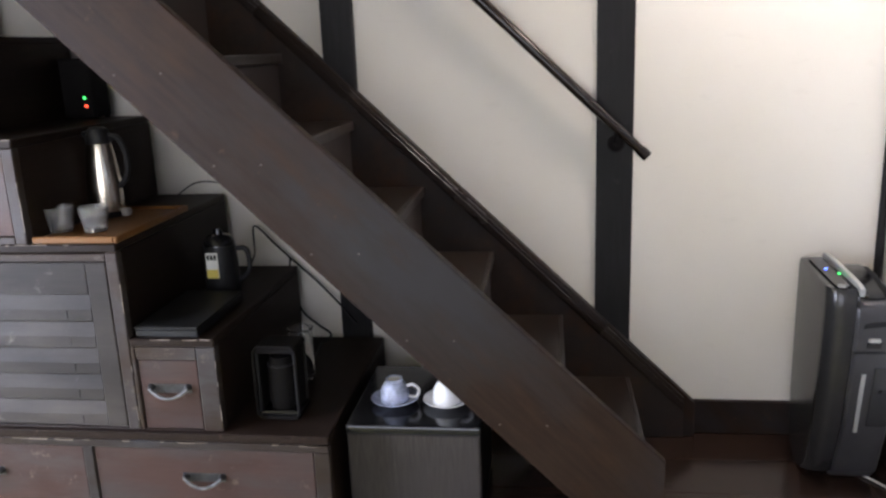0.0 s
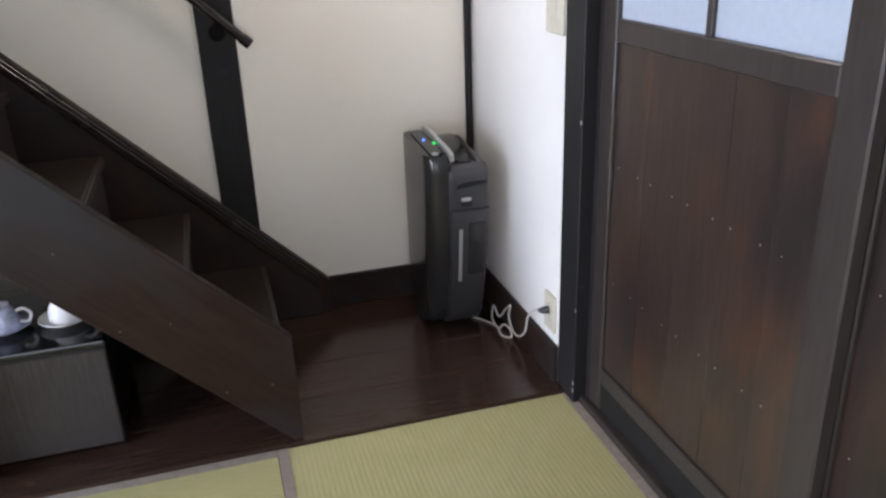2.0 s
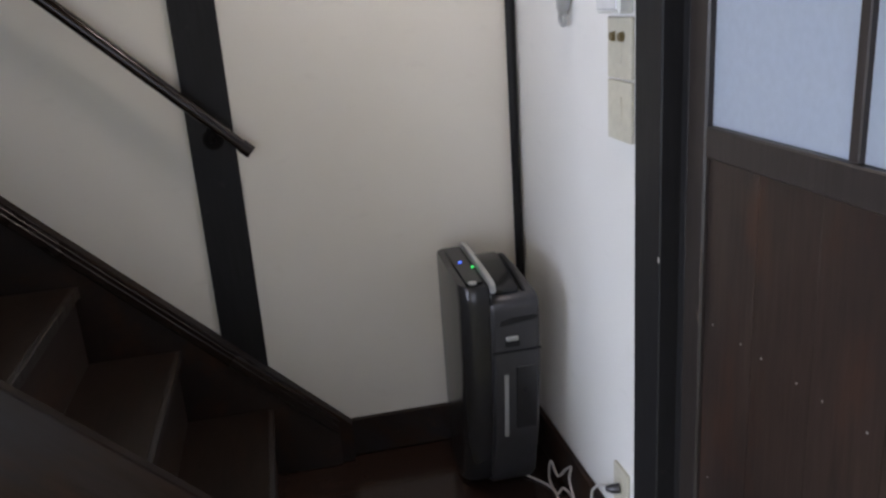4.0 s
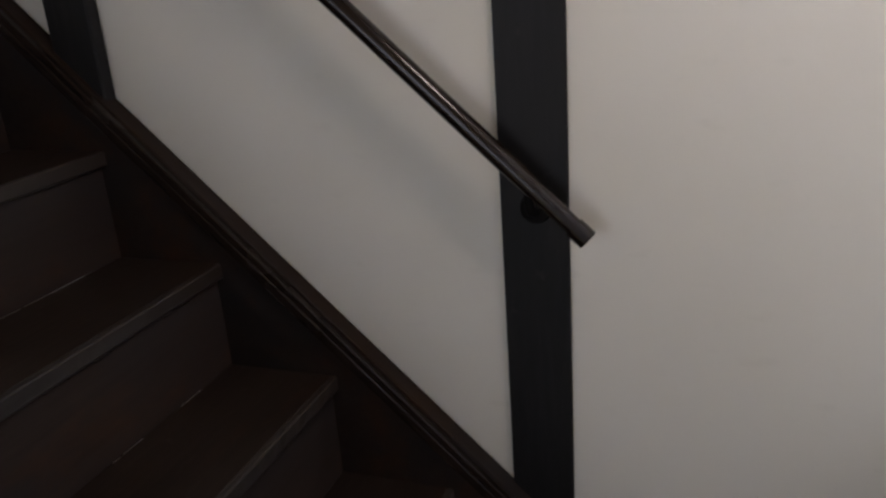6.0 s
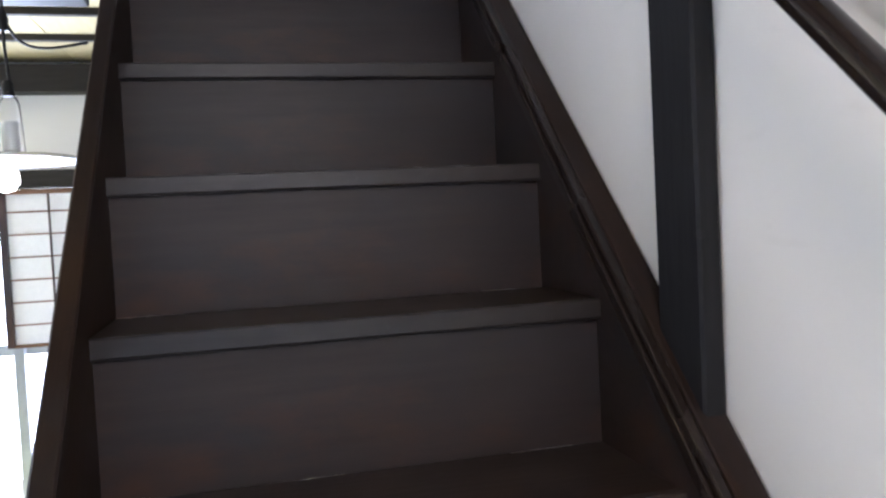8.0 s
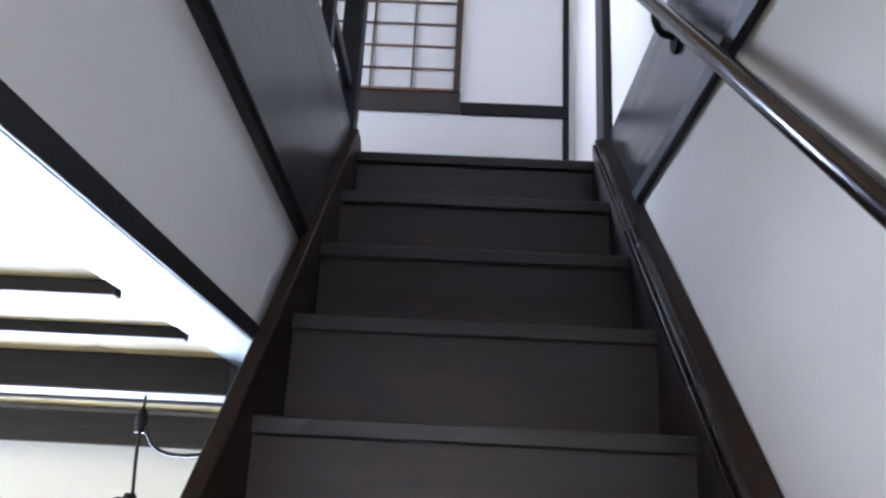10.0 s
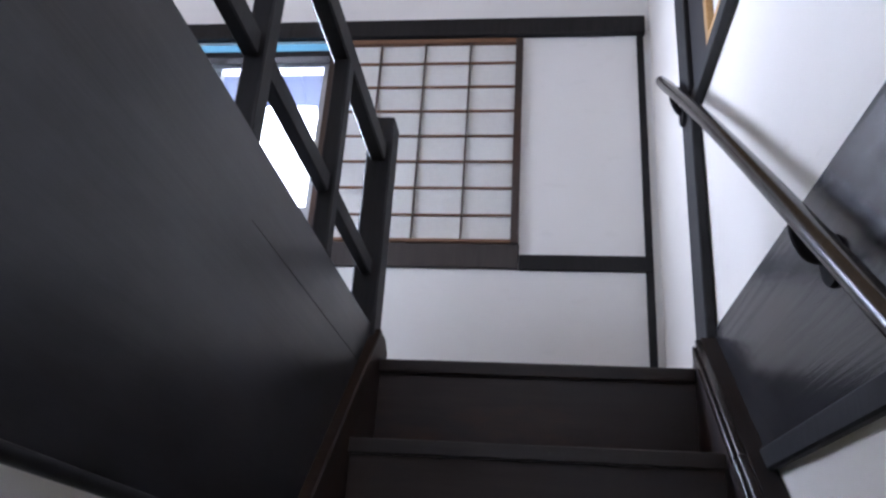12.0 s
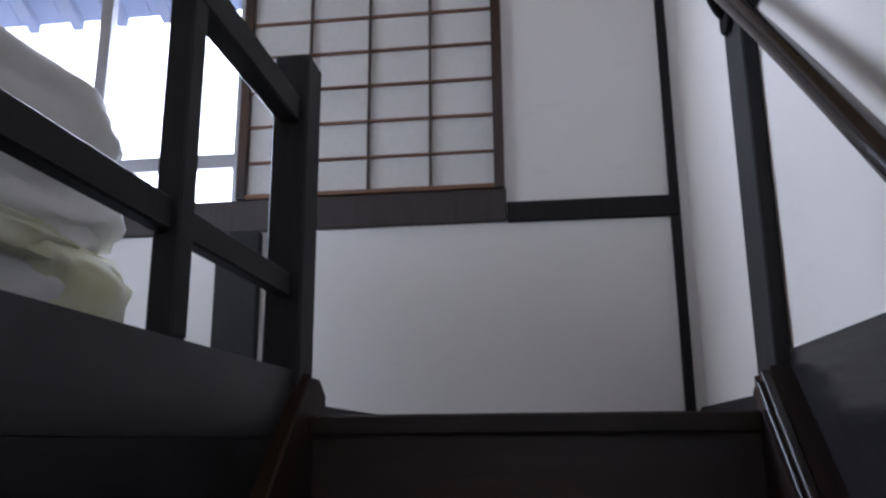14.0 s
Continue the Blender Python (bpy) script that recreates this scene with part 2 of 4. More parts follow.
M_TUMBLERGLASS = glass("whitened_glass", 0.12, (0.97, 0.97, 0.95))
M_TUMBLERGLASS.node_tree.nodes["Principled BSDF"].inputs["Transmission Weight"].default_value = 0.9
M_BLACK = plain("black_plastic", (0.010, 0.010, 0.011), 0.45, spec=0.3)
M_MATT = plain("matt_black", (0.008, 0.007, 0.007), 0.85, spec=0.12)
M_GLOSSBLACK = plain("black_gloss", (0.010, 0.010, 0.011), 0.14)
M_IRON = plain("forged_iron", (0.06, 0.06, 0.064), 0.42, 0.8, 0.3)
M_BAIL = plain("worn_iron", (0.13, 0.13, 0.135), 0.5, 0.6, 0.45)
M_STEEL = plain("brushed_steel", (0.64, 0.58, 0.48), 0.2, 1.0, 0.05)
M_GREY = plain("grey_metallic_plastic", (0.056, 0.054, 0.058), 0.34, 0.25)
M_GREYD = plain("dark_grey_gloss", (0.036, 0.035, 0.036), 0.22, 0.2)
M_SILVER = plain("silver_plastic", (0.50, 0.50, 0.50), 0.35, 0.5)
M_WHITEP = plain("white_plastic", (0.72, 0.72, 0.68), 0.45)
M_IVORY = plain("ivory_plastic", (0.58, 0.55, 0.45), 0.5)
M_KNOB = plain("dull_brass", (0.22, 0.17, 0.09), 0.4, 0.6)
M_CHINA = plain("white_china", (0.78, 0.78, 0.78), 0.15)
M_CHINAB = plain("blue_china", (0.44, 0.48, 0.62), 0.16, spots=0.35)
M_ALU = plain("aluminium", (0.50, 0.53, 0.56), 0.35, 0.7)
M_GREEN = plain("led_green", (0.02, 0.3, 0.05), 0.4, emit=((0.05, 1.0, 0.15), 4))
M_BLUE = plain("led_blue", (0.02, 0.05, 0.4), 0.4, emit=((0.1, 0.2, 1.0), 6))
M_RED = plain("led_red", (0.4, 0.03, 0.02), 0.4, emit=((1.0, 0.08, 0.03), 4))
M_BULB = plain("bulb_glow", (0.9, 0.85, 0.75), 0.3, emit=((1.0, 0.93, 0.82), 9))
M_BULBSOFT = plain("diffuser_glow", (0.8, 0.76, 0.68), 0.6, emit=((1.0, 0.88, 0.70), 1.5))
M_ENAMEL = plain("white_enamel", (0.78, 0.78, 0.75), 0.2)
M_YELLOW = plain("label_yellow", (0.62, 0.50, 0.10), 0.6)
M_STAIRHEAD = plaster("plaster_bounce_tone", (0.75, 0.74, 0.70), (0.66, 0.65, 0.62))
M_SKYGLOW = plain("sky_glow", (0.8, 0.84, 0.9), 0.9, emit=((0.90, 0.95, 1.0), 8.0))
M_EAVE = paper("corrugated_hazed", (0.34, 0.39, 0.50), 0.6)
M_TEAL = paper("transom_view_tone", (0.30, 0.50, 0.58), 0.7)
M_GROUND = plain("earth", (0.22, 0.19, 0.15), 0.95, spots=0.3)


def cloth(name, a, b_):
    m, nt, b = nodes_of(name)
    n = noise_of(nt, coords(nt, (1, 1, 1)), 5, 4)
    weave = noise_of(nt, coords(nt, (1, 1, 1)), 300, 2)
    nt.links.new(mixed(nt, ramp(nt, n, 0.4, 0.62), a, b_), b.inputs["Base Color"])
    b.inputs["Roughness"].default_value = 0.95
    bumped(nt, b, weave, 0.2, 0.001)
    return m


M_FUTON = cloth("futon_cotton", (0.72, 0.71, 0.62), (0.62, 0.62, 0.38))
M_SHEET = cloth("white_cotton", (0.74, 0.74, 0.72), (0.66, 0.66, 0.62))
M_CORDW = plain("white_cord", (0.62, 0.60, 0.57), 0.5)


# ---- building helpers ----
def mesh_of(bm, name, mat, smooth=False):
    me = bpy.data.meshes.new(name)
    bmesh.ops.recalc_face_normals(bm, faces=bm.faces)
    bm.to_mesh(me)
    bm.free()
    me.materials.append(mat)
    if smooth:
        me.shade_smooth()
        me.set_sharp_from_angle(angle=radians(40))
    return me


def origin(ob):
    v = Vector((0, 0, 0))
    while ob:
        v += Vector(ob.location)
        ob = ob.parent
    return v


def thing(name, loc, label, category, group="", kind=""):
    ob = new(name)
    ob.empty_display_size = 0.05
    ob.location = loc
    return tagged(ob, label, category, group, kind)


def part(name, bm, mat, parent, label="", smooth=False):
    """A mesh given in world coordinates, linked under a thing."""
    bmesh.ops.translate(bm, verts=bm.verts, vec=-origin(parent))
    ob = new(name, mesh_of(bm, name, mat, smooth))
    ob.parent = parent
    return tagged(ob, label)


def piece(name, me, parent, at):
    ob = new(name, me)
    ob.parent = parent
    ob.location = Vector(at) - origin(parent)
    return ob


def solid(name, bm, mat, label, category, kind="structure", smooth=False):
    return tagged(new(name, mesh_of(bm, name, mat, smooth)), label, category, "", kind)


def box(x0, x1, y0, y1, z0, z1, bev=0.0, bm=None, seg=1):
    bm = bm or bmesh.new()
    vs = bmesh.ops.create_cube(bm, size=1.0, matrix=Matrix.Translation(((x0 + x1) / 2, (y0 + y1) / 2, (z0 + z1) / 2)) @ Matrix.Diagonal((abs(x1 - x0), abs(y1 - y0), abs(z1 - z0), 1)))["verts"]
    if bev:
        es = list({e for v in vs for e in v.link_edges})
        bmesh.ops.bevel(bm, geom=es, offset=bev, segments=seg, profile=0.6, affect="EDGES")
    return bm


def prism(pts, axis, a, b, bev=0.0, bm=None):
    """A flat outline of (u, v) pushed along an axis from a to b. axis y: (x, z); axis x: (y, z); axis z: (x, y)."""
    bm = bm or bmesh.new()
    put = {"y": lambda u, v, w: (u, w, v), "x": lambda u, v, w: (w, u, v), "z": lambda u, v, w: (u, v, w)}[axis]
    lo = [bm.verts.new(put(u, v, a)) for u, v in pts]
    hi = [bm.verts.new(put(u, v, b)) for u, v in pts]
    n = len(pts)
    fs = [bm.faces.new(lo), bm.faces.new(hi[::-1])]
    for i in range(n):
        fs.append(bm.faces.new((lo[i], lo[(i + 1) % n], hi[(i + 1) % n], hi[i])))
    bmesh.ops.recalc_face_normals(bm, faces=fs)
    if bev:
        es = list({e for v in lo + hi for e in v.link_edges})
        bmesh.ops.bevel(bm, geom=es, offset=bev, segments=1, affect="EDGES")
    return bm


def tube(points, radius, sides=12, bm=None, caps=True):
    """A round bar through points; radius may be a list."""
    bm = bm or bmesh.new()
    pts = [Vector(p) for p in points]
    rs = radius if isinstance(radius, (list, tuple)) else [radius] * len(pts)
    rings, ref = [], None
    for i, p in enumerate(pts):
        d = (pts[min(i + 1, len(pts) - 1)] - pts[max(i - 1, 0)]).normalized()
        if ref is None:
            ref = d.orthogonal().normalized()
        u = (ref - d * ref.dot(d)).normalized()
        ref = u
        v = d.cross(u)
        rings.append([bm.verts.new(p + rs[i] * (math.cos(a) * u + math.sin(a) * v)) for a in (2 * math.pi * k / sides for k in range(sides))])
    for a, b in zip(rings, rings[1:]):
        for k in range(sides):
            bm.faces.new((a[k], a[(k + 1) % sides], b[(k + 1) % sides], b[k]))
    if caps:
        bm.faces.new(rings[0][::-1])
        bm.faces.new(rings[-1])
    return bm


def turned(profile, at, sides=28, bm=None):
    """A body of revolution about z from (radius, height) pairs."""
    bm = bm or bmesh.new()
    rings = []
    for r, z in profile:
        if r < 1e-5:
            rings.append([bm.verts.new((at[0], at[1], at[2] + z))])
        else:
            rings.append([bm.verts.new((at[0] + r * math.cos(2 * math.pi * k / sides), at[1] + r * math.sin(2 * math.pi * k / sides), at[2] + z)) for k in range(sides)])
    for a, b in zip(rings, rings[1:]):
        for k in range(sides):
            q = (a[k % len(a)], a[(k + 1) % len(a)], b[(k + 1) % len(b)], b[k % len(b)])
            q = list(dict.fromkeys(q))
            if len(q) > 2:
                bm.faces.new(q)
    return bm


def curve_points(ctrl, n=10):
    """A smooth line through control points (Catmull-Rom)."""
    c = [Vector(p) for p in ctrl]
    c = [c[0] * 2 - c[1]] + c + [c[-1] * 2 - c[-2]]
    out = []
    for i in range(1, len(c) - 2):
        for k in range(n):
            t = k / n
            out.append(0.5 * (2 * c[i] + (c[i + 1] - c[i - 1]) * t + (2 * c[i - 1] - 5 * c[i] + 4 * c[i + 1] - c[i + 2]) * t * t + (3 * c[i] - c[i - 1] - 3 * c[i + 1] + c[i + 2]) * t ** 3))
    return out + [c[-2]]


# ---- levels and lines ----
FZ = 0.01            # wooden floor
UZ = 2.938           # upper floor
END_X = -4.321       # end wall
RUN, RISE, N1X, N1Z = 0.229, 0.2254, -0.806, 0.233
YW, YI, YO = -0.06, -0.787, -0.816   # wall stringer face, outer stringer inside and outside
SLOPE = 0.975


def top_line(x):
    return 0.34 + SLOPE * (-0.804 - x)


# ---- large structure ----
solid("ground", box(-60, 60, -60, 60, -0.6, -0.5), M_GROUND, "bare earth ground around the house", "ground")
solid("wall_north", box(END_X - 0.12, 0.12, 0.0, 0.12, -0.1, 5.2), M_PLASTER, "cream plastered wall behind the staircase", "wall")
solid("wall_east", box(0.0, 0.12, -0.785, 0.0, -0.1, 2.7), M_PLASTER_W, "white plastered end wall beside the door", "wall")
bm = box(0.0, 0.12, -4.6, -0.785, 1.98, 2.9)
box(0.0, 0.12, -0.785, 0.0, 2.7, 5.2, bm=bm)
box(0.0, 0.12, -4.6, -0.785, 2.9, 5.2, bm=bm)
solid("wall_east_upper", bm, M_PLASTER_W, "white plaster above the sliding doors", "wall")
bm = bmesh.new()
for y0, y1, z0, z1 in ((-1.1, 0.0, -0.1, 2.35), (-4.6, -3.0, -0.1, 2.35), (-3.0, -1.1, -0.1, 0.35), (-3.0, -1.1, 1.76, 2.35),
                       (-4.6, 0.0, 2.35, 3.48), (-1.26, 0.0, 3.48, 5.2), (-4.6, -2.25, 3.48, 5.2), (-2.25, -1.26, 4.46, 5.2)):
    box(END_X - 0.12, END_X, y0, y1, z0, z1, bm=bm)
solid("wall_west", bm, M_PLASTER_W, "white plastered end wall with window openings", "wall")
bm = bmesh.new()
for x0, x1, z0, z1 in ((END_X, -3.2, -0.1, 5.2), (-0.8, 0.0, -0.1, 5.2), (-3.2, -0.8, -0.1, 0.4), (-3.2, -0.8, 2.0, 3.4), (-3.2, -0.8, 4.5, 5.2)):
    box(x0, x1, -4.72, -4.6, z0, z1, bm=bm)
solid("wall_south", bm, M_PLASTER_W, "unseen white plastered wall with assumed wide openings", "wall")
solid("ceiling_upper", box(END_X - 0.12, 0.12, -4.72, 0.12, 5.2, 5.32), M_CEIL_UP, "unseen ceiling of the upper floor, brown to limit its bounce", "ceiling")

# upper floor: slab round the stairwell
bm = box(END_X, 0.0, -4.6, -0.95, 2.30, UZ - 0.02)
box(END_X, -3.57, -0.95, 0.0, 2.30, UZ - 0.02, bm=bm)
box(-1.15, 0.0, -0.95, 0.0, 2.42, UZ - 0.02, bm=bm)
solid("floor_upper", bm, M_BEAM_X, "dark stained upper floor round the stairwell", "floor")
bm = bmesh.new()
for i in range(12):
    box(END_X, 0.0, -4.6 + i * 0.31, -4.6 + (i + 1) * 0.31 - 0.004, 2.192, 2.222, bm=bm)
solid("ceiling_ground", bm, M_CEIL, "pale wooden ceiling boards between dark joists", "ceiling")


# ---- staircase ----
def worn_nosing(ya, yb, rng):
    """A front edge strip, dented here and there by use."""
    bm = bmesh.new()
    outline = [(0.0005, -0.0288), (0.0015, -0.0268), (0.0015, -0.0024), (-0.0008, 0.0006), (-0.0110, 0.0006), (-0.0110, -0.0308), (-0.0015, -0.0308)]
    rings = []
    for i in range(31):
        y = ya + (yb - ya) * i / 30
        dent = rng.uniform(0, 0.0007) + (rng.uniform(0.0004, 0.0014) if rng.random() < 0.12 else 0)
        low = rng.uniform(-0.0010, 0.0010)
        rings.append([bm.verts.new((u - (dent if j in (2, 3) else 0), y, v - (dent if j == 3 else 0) + (low if j in (0, 6) else 0))) for j, (u, v) in enumerate(outline)])
    for p, q in zip(rings, rings[1:]):
        for k in range(7):
            bm.faces.new((p[k], p[(k + 1) % 7], q[(k + 1) % 7], q[k]))
    bm.faces.new(rings[0])
    bm.faces.new(rings[-1])
    return mesh_of(bm, "nosing", M_NOSING)


def staircase():
    st = thing("staircase", (-0.9, -0.42, FZ), "steep dark brown wooden staircase against the plastered wall", "staircase")
    x_lo, x_hi = -0.79, -3.64
    # outer stringer with a plumb foot
    pts = [(x_lo, 0.0), (x_lo, top_line(x_lo) + 0.002), (-3.545, top_line(-3.545) - 0.004), (-3.552, 3.001), (-3.600, 3.001), (-3.640, 2.975), (-3.640, 2.60), (-3.36, top_line(-3.36) - 0.335), (-0.805, 0.0)]
    part("outer_stringer", prism(pts, "y", YO, YI, 0.003), M_STRINGER, st, "wide dark brown side board with filled nail holes")
    # wall stringer, carved to run into the baseboard
    pts = [(-0.58, FZ), (-0.58, 0.131), (-3.545, top_line(-3.545) - 0.004), (-3.552, 3.001), (-3.600, 3.001), (-3.655, 2.972), (-3.655, 2.62), (-1.0, FZ)]
    part("wall_stringer", prism(pts, "y", -0.045, -0.002, 0.002), M_STRINGER, st)
    bm = bmesh.new()
    for y0, y1, drop, rise in ((YW, -0.045, 0.055, -0.002), (-0.067, YW, 0.046, -0.018)):
        prism([(-0.62, top_line(-0.62) + rise), (-3.534, top_line(-3.534) + rise), (-3.534, top_line(-3.534) - drop), (-0.62, top_line(-0.62) - drop)], "y", y0, y1, 0.002, bm)
    part("moulding", bm, M_MOULD, st, "polished dark brown moulding")
    prism_in = [(-0.62, FZ + 0.001), (-0.62, top_line(-0.62) - 0.054), (-3.58, top_line(-3.58) - 0.054), (-3.58, 2.60), (-1.0, FZ + 0.001)]
    part("stringer_lining", prism(prism_in, "y", YW + 0.002, -0.0455), M_RISER, st)
    ya, yb = YI - 0.004, YW + 0.004
    nosings = [worn_nosing(ya, yb, random.Random(seed)) for seed in (1, 2, 3, 4)]
    tread = mesh_of(prism([(-0.0115, 0.0), (-0.0115, -0.030), (-0.13, -0.030), (-0.2445, -0.005), (-0.2445, 0.0)], "y", ya, yb, 0.002), "tread", M_TREAD)
    riser = mesh_of(box(-0.014, -0.026, ya, yb, -RISE + 0.0005, -0.0305), "riser", M_RISER)
    for k in range(13):
        x, z = N1X - k * RUN, N1Z + k * RISE
        if k < 12:
            piece("tread", tread, st, (x, 0, z))
            piece("nosing", nosings[k % 4], st, (x, 0, z))
        piece("riser", riser, st, (x, 0, z))
    part("landing_nosing", box(-3.554, -3.66, ya, yb, UZ - 0.034, UZ, 0.004), M_TREAD, st)
    # filled nail holes on the outer face
    dot = mesh_of(turned([(0.0, 0.0), (0.003, 0.0), (0.003, 0.0012), (0.0, 0.0012)], (0, 0, 0), 6), "nail_plug", M_PLUG)
    for k in range(11):
        x, z = N1X - k * RUN, N1Z + k * RISE
        for dx in (0.05, 0.17):
            o = piece("nail_plug", dot, st, (x - dx, YO, z - 0.035))
            o.rotation_euler = (radians(90), 0, 0)
    return st


staircase()


def handrail():
    hr = thing("handrail", (-0.86, -0.004, 1.0), "round brown wooden handrail on dark wall brackets", "handrail")
    # the long rail is bent slightly to fit the camera's view
    ctrl = [Vector(c) for c in ((-0.765, -0.058, 0.997), (-1.76, -0.057, 1.953), (-2.80, -0.056, 2.967), (-3.30, -0.057, 3.443), (-3.797, -0.058, 3.886))]
    line = curve_points(ctrl, 8)
    a, d = ctrl[0], (ctrl[1] - ctrl[0]).normalized()
    part("rail", tube(line, [0.015] + [0.0175] * (len(line) - 2) + [0.0155], 20), M_RAIL, hr, smooth=True)
    part("end_cap", tube([a + d * 0.03, a - d * 0.002], 0.0182, 20), M_RAIL, hr, smooth=True)
    for x in (-0.86, -1.76, -2.80, -3.63):
        p = min(line, key=lambda q: abs(q.x - x))
        p = p + d * ((p.x - x) / -d.x)
        dz = 0.020 if x < -2 else 0.0
        w = -0.014 if x in (-0.86,) else (-0.031 if x in (-1.76, -3.63) else -0.012)
        bm = tube(curve_points([(x, w - 0.006, p.z - 0.055 - dz), (x, -0.046, p.z - 0.052 - 0.7 * dz), (x, -0.058, p.z - 0.036), (x, -0.058, p.z - 0.012)], 6), 0.0085, 10)
        br = part("bracket", bm, M_MATT, hr, smooth=True)
        r = 0.038 if x < -2 else 0.028
        part("mounting_plate", tube([(x, w, p.z - 0.055 - dz), (x, w - 0.007, p.z - 0.055 - dz)], [r, r - 0.003], 24), M_MATT, br, smooth=True)
        part("saddle", prism([(x + 0.045 * d.x, p.z - 0.019 + 0.045 * d.z), (x - 0.045 * d.x, p.z - 0.019 - 0.045 * d.z), (x - 0.045 * d.x, p.z - 0.014 - 0.045 * d.z), (x + 0.045 * d.x, p.z - 0.014 + 0.045 * d.z)], "y", -0.067, -0.049), M_MATT, br)


handrail()

cl = thing("ceiling_lamp", (-0.32, -0.52, 2.42), "unseen round white ceiling lamp with an assumed dark wooden rim", "lamp")
part("rim", turned([(0.19, 0.0), (0.20, 0.006), (0.20, 0.07), (0.185, 0.075), (0.185, 0.0)], (-0.32, -0.52, 2.30), 40), M_DOORFRAME, cl, smooth=True)
part("diffuser", turned([(0.0, 0.0), (0.184, 0.0), (0.184, 0.004), (0.0, 0.004)], (-0.32, -0.52, 2.31), 40), M_BULBSOFT, cl, "softly glowing white diffuser", True)
part("base", turned([(0.0, 0.0), (0.184, 0.0), (0.184, 0.04), (0.0, 0.04)], (-0.32, -0.52, 2.379), 32), M_WHITEP, cl)

# ---- posts and trim on the stair wall ----
solid("post_1", box(-1.818, -1.712, -0.034, -0.001, FZ, 2.663, 0.004), M_POST, "black stained wall post rising from the stairs", "post")
solid("post_2", box(-0.923, -0.804, -0.012, -0.001, 0.25, 2.69, 0.002), M_POST, "flat black stained wall post behind the handrail", "post")
solid("post_3", tube([(-0.017, -0.0165, 0.132), (-0.0185, -0.0165, 0.9), (-0.017, -0.0165, 1.7), (-0.017, -0.0165, 2.41)], [0.0135, 0.0125, 0.014, 0.0135], 14), M_POST, "thin dark pole in the wall corner", "post", smooth=True)
solid("post_4", box(-3.68, -3.562, -0.028, -0.001, 2.995, 5.2, 0.003), M_POST, "dark post at the head of the stairs", "post")
solid("baseboard_north", box(-0.58, -0.001, -0.018, -0.001, FZ, 0.131, 0.002), M_STRINGER, "dark brown baseboard", "baseboard")
solid("baseboard_stairs", box(END_X + 0.01, -1.02, -0.016, -0.001, FZ, 0.120, 0.002), M_STRINGER, "added dark brown strip over bright plaster under the stairs", "baseboard")
solid("baseboard_east", box(-0.018, -0.001, -0.784, -0.019, FZ, 0.131, 0.002), M_STRINGER, "dark brown baseboard", "baseboard")

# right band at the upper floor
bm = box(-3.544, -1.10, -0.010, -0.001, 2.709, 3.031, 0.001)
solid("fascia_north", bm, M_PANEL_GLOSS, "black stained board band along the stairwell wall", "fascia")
solid("trim_north", box(-3.3, -1.10, -0.020, -0.001, 2.665, 2.708, 0.004), M_POST, "dark trim under the board band", "trim")
solid("trim_rail", box(-3.56, -1.10, -0.026, -0.001, 3.632, 3.672, 0.002), M_POST, "dark picture rail above the stairs", "trim")

# left side: beam, plaster strip, fascia boards
solid("beam_stairwell", box(END_X + 0.1, -0.02, -0.945, -0.833, 2.180, 2.212, 0.003), M_BEAMWOOD, "old grained beam beside the staircase, cool window light in its colour", "beam")
solid("trim_beam", box(END_X + 0.1, -0.02, -0.832, -0.827, 2.179, 2.213, 0.001), M_POST, "dark strip along the edge of the beam", "trim")
solid("wall_stairwell", box(END_X + 0.6, -1.15, -0.95, -0.834, 2.214, 2.57), M_PLASTER_W, "strip of cream plaster between beam and boards", "wall")


def skirt(x):
    """Lower edge of the stairwell boards, tilted to fit the camera's view."""
    return 2.487 + 0.048 * (x + 2.93)


def skirt_board(x0, x1, z1):
    bm = prism([(x0, skirt(x0)), (x1, skirt(x1)), (x1, z1), (x0, z1)], "y", -0.8335, -0.811)
    return box(x0, x1, -0.95, -0.8336, 2.571, z1, bm=bm)


solid("fascia_lower", skirt_board(-3.57, -2.70, 2.8985), M_PANEL, "wide black stained board round the stairwell", "fascia")
solid("fascia_upper", box(-3.57, -2.70, -0.95, -0.811, 2.900, 3.011), M_PANEL, "narrow black stained curb board under the railing", "fascia")
solid("fascia_long", skirt_board(-2.700, -1.15, 3.011), M_PANEL, "wide black stained board along the stairwell", "fascia")
solid("trim_fascia", tube([(-3.30, -0.8085, skirt(-3.30) + 0.003), (-1.16, -0.8085, skirt(-1.16) + 0.003)], 0.008, 10), M_POST, "thin rounded strip along the lower edge of the boards", "trim", smooth=True)
solid("wall_stairhead", box(-1.15, -1.05, -0.95, 0.0, 2.30, 5.2), M_STAIRHEAD, "unseen off-white wall closing the stairwell, tone set for bounce", "wall")


def railing():
    r = thing("stair_railing", (-3.53, -0.86, 3.03), "dark square-section wooden railing round the stairwell", "railing")
    part("newel", box(-3.600, -3.520, -0.868, -0.801, 2.935, 3.590, 0.004), M_POST, r)
    for x in (-3.10, -2.67, -2.24, -1.81, -1.38):
        part("post", box(x - 0.020, x + 0.020, -0.846, -0.812, 3.012, 3.452, 0.003), M_POST, r)
    part("top_rail", box(-3.519, -1.16, -0.853, -0.815, 3.453, 3.506, 0.004), M_POST, r)
    for a, b in ((-3.519, -3.121), (-3.079, -2.691), (-2.649, -2.261), (-2.219, -1.831), (-1.789, -1.401)):
        part("middle_rail", box(a, b, -0.846, -0.822, 3.136, 3.178, 0.003), M_POST, r)


railing()


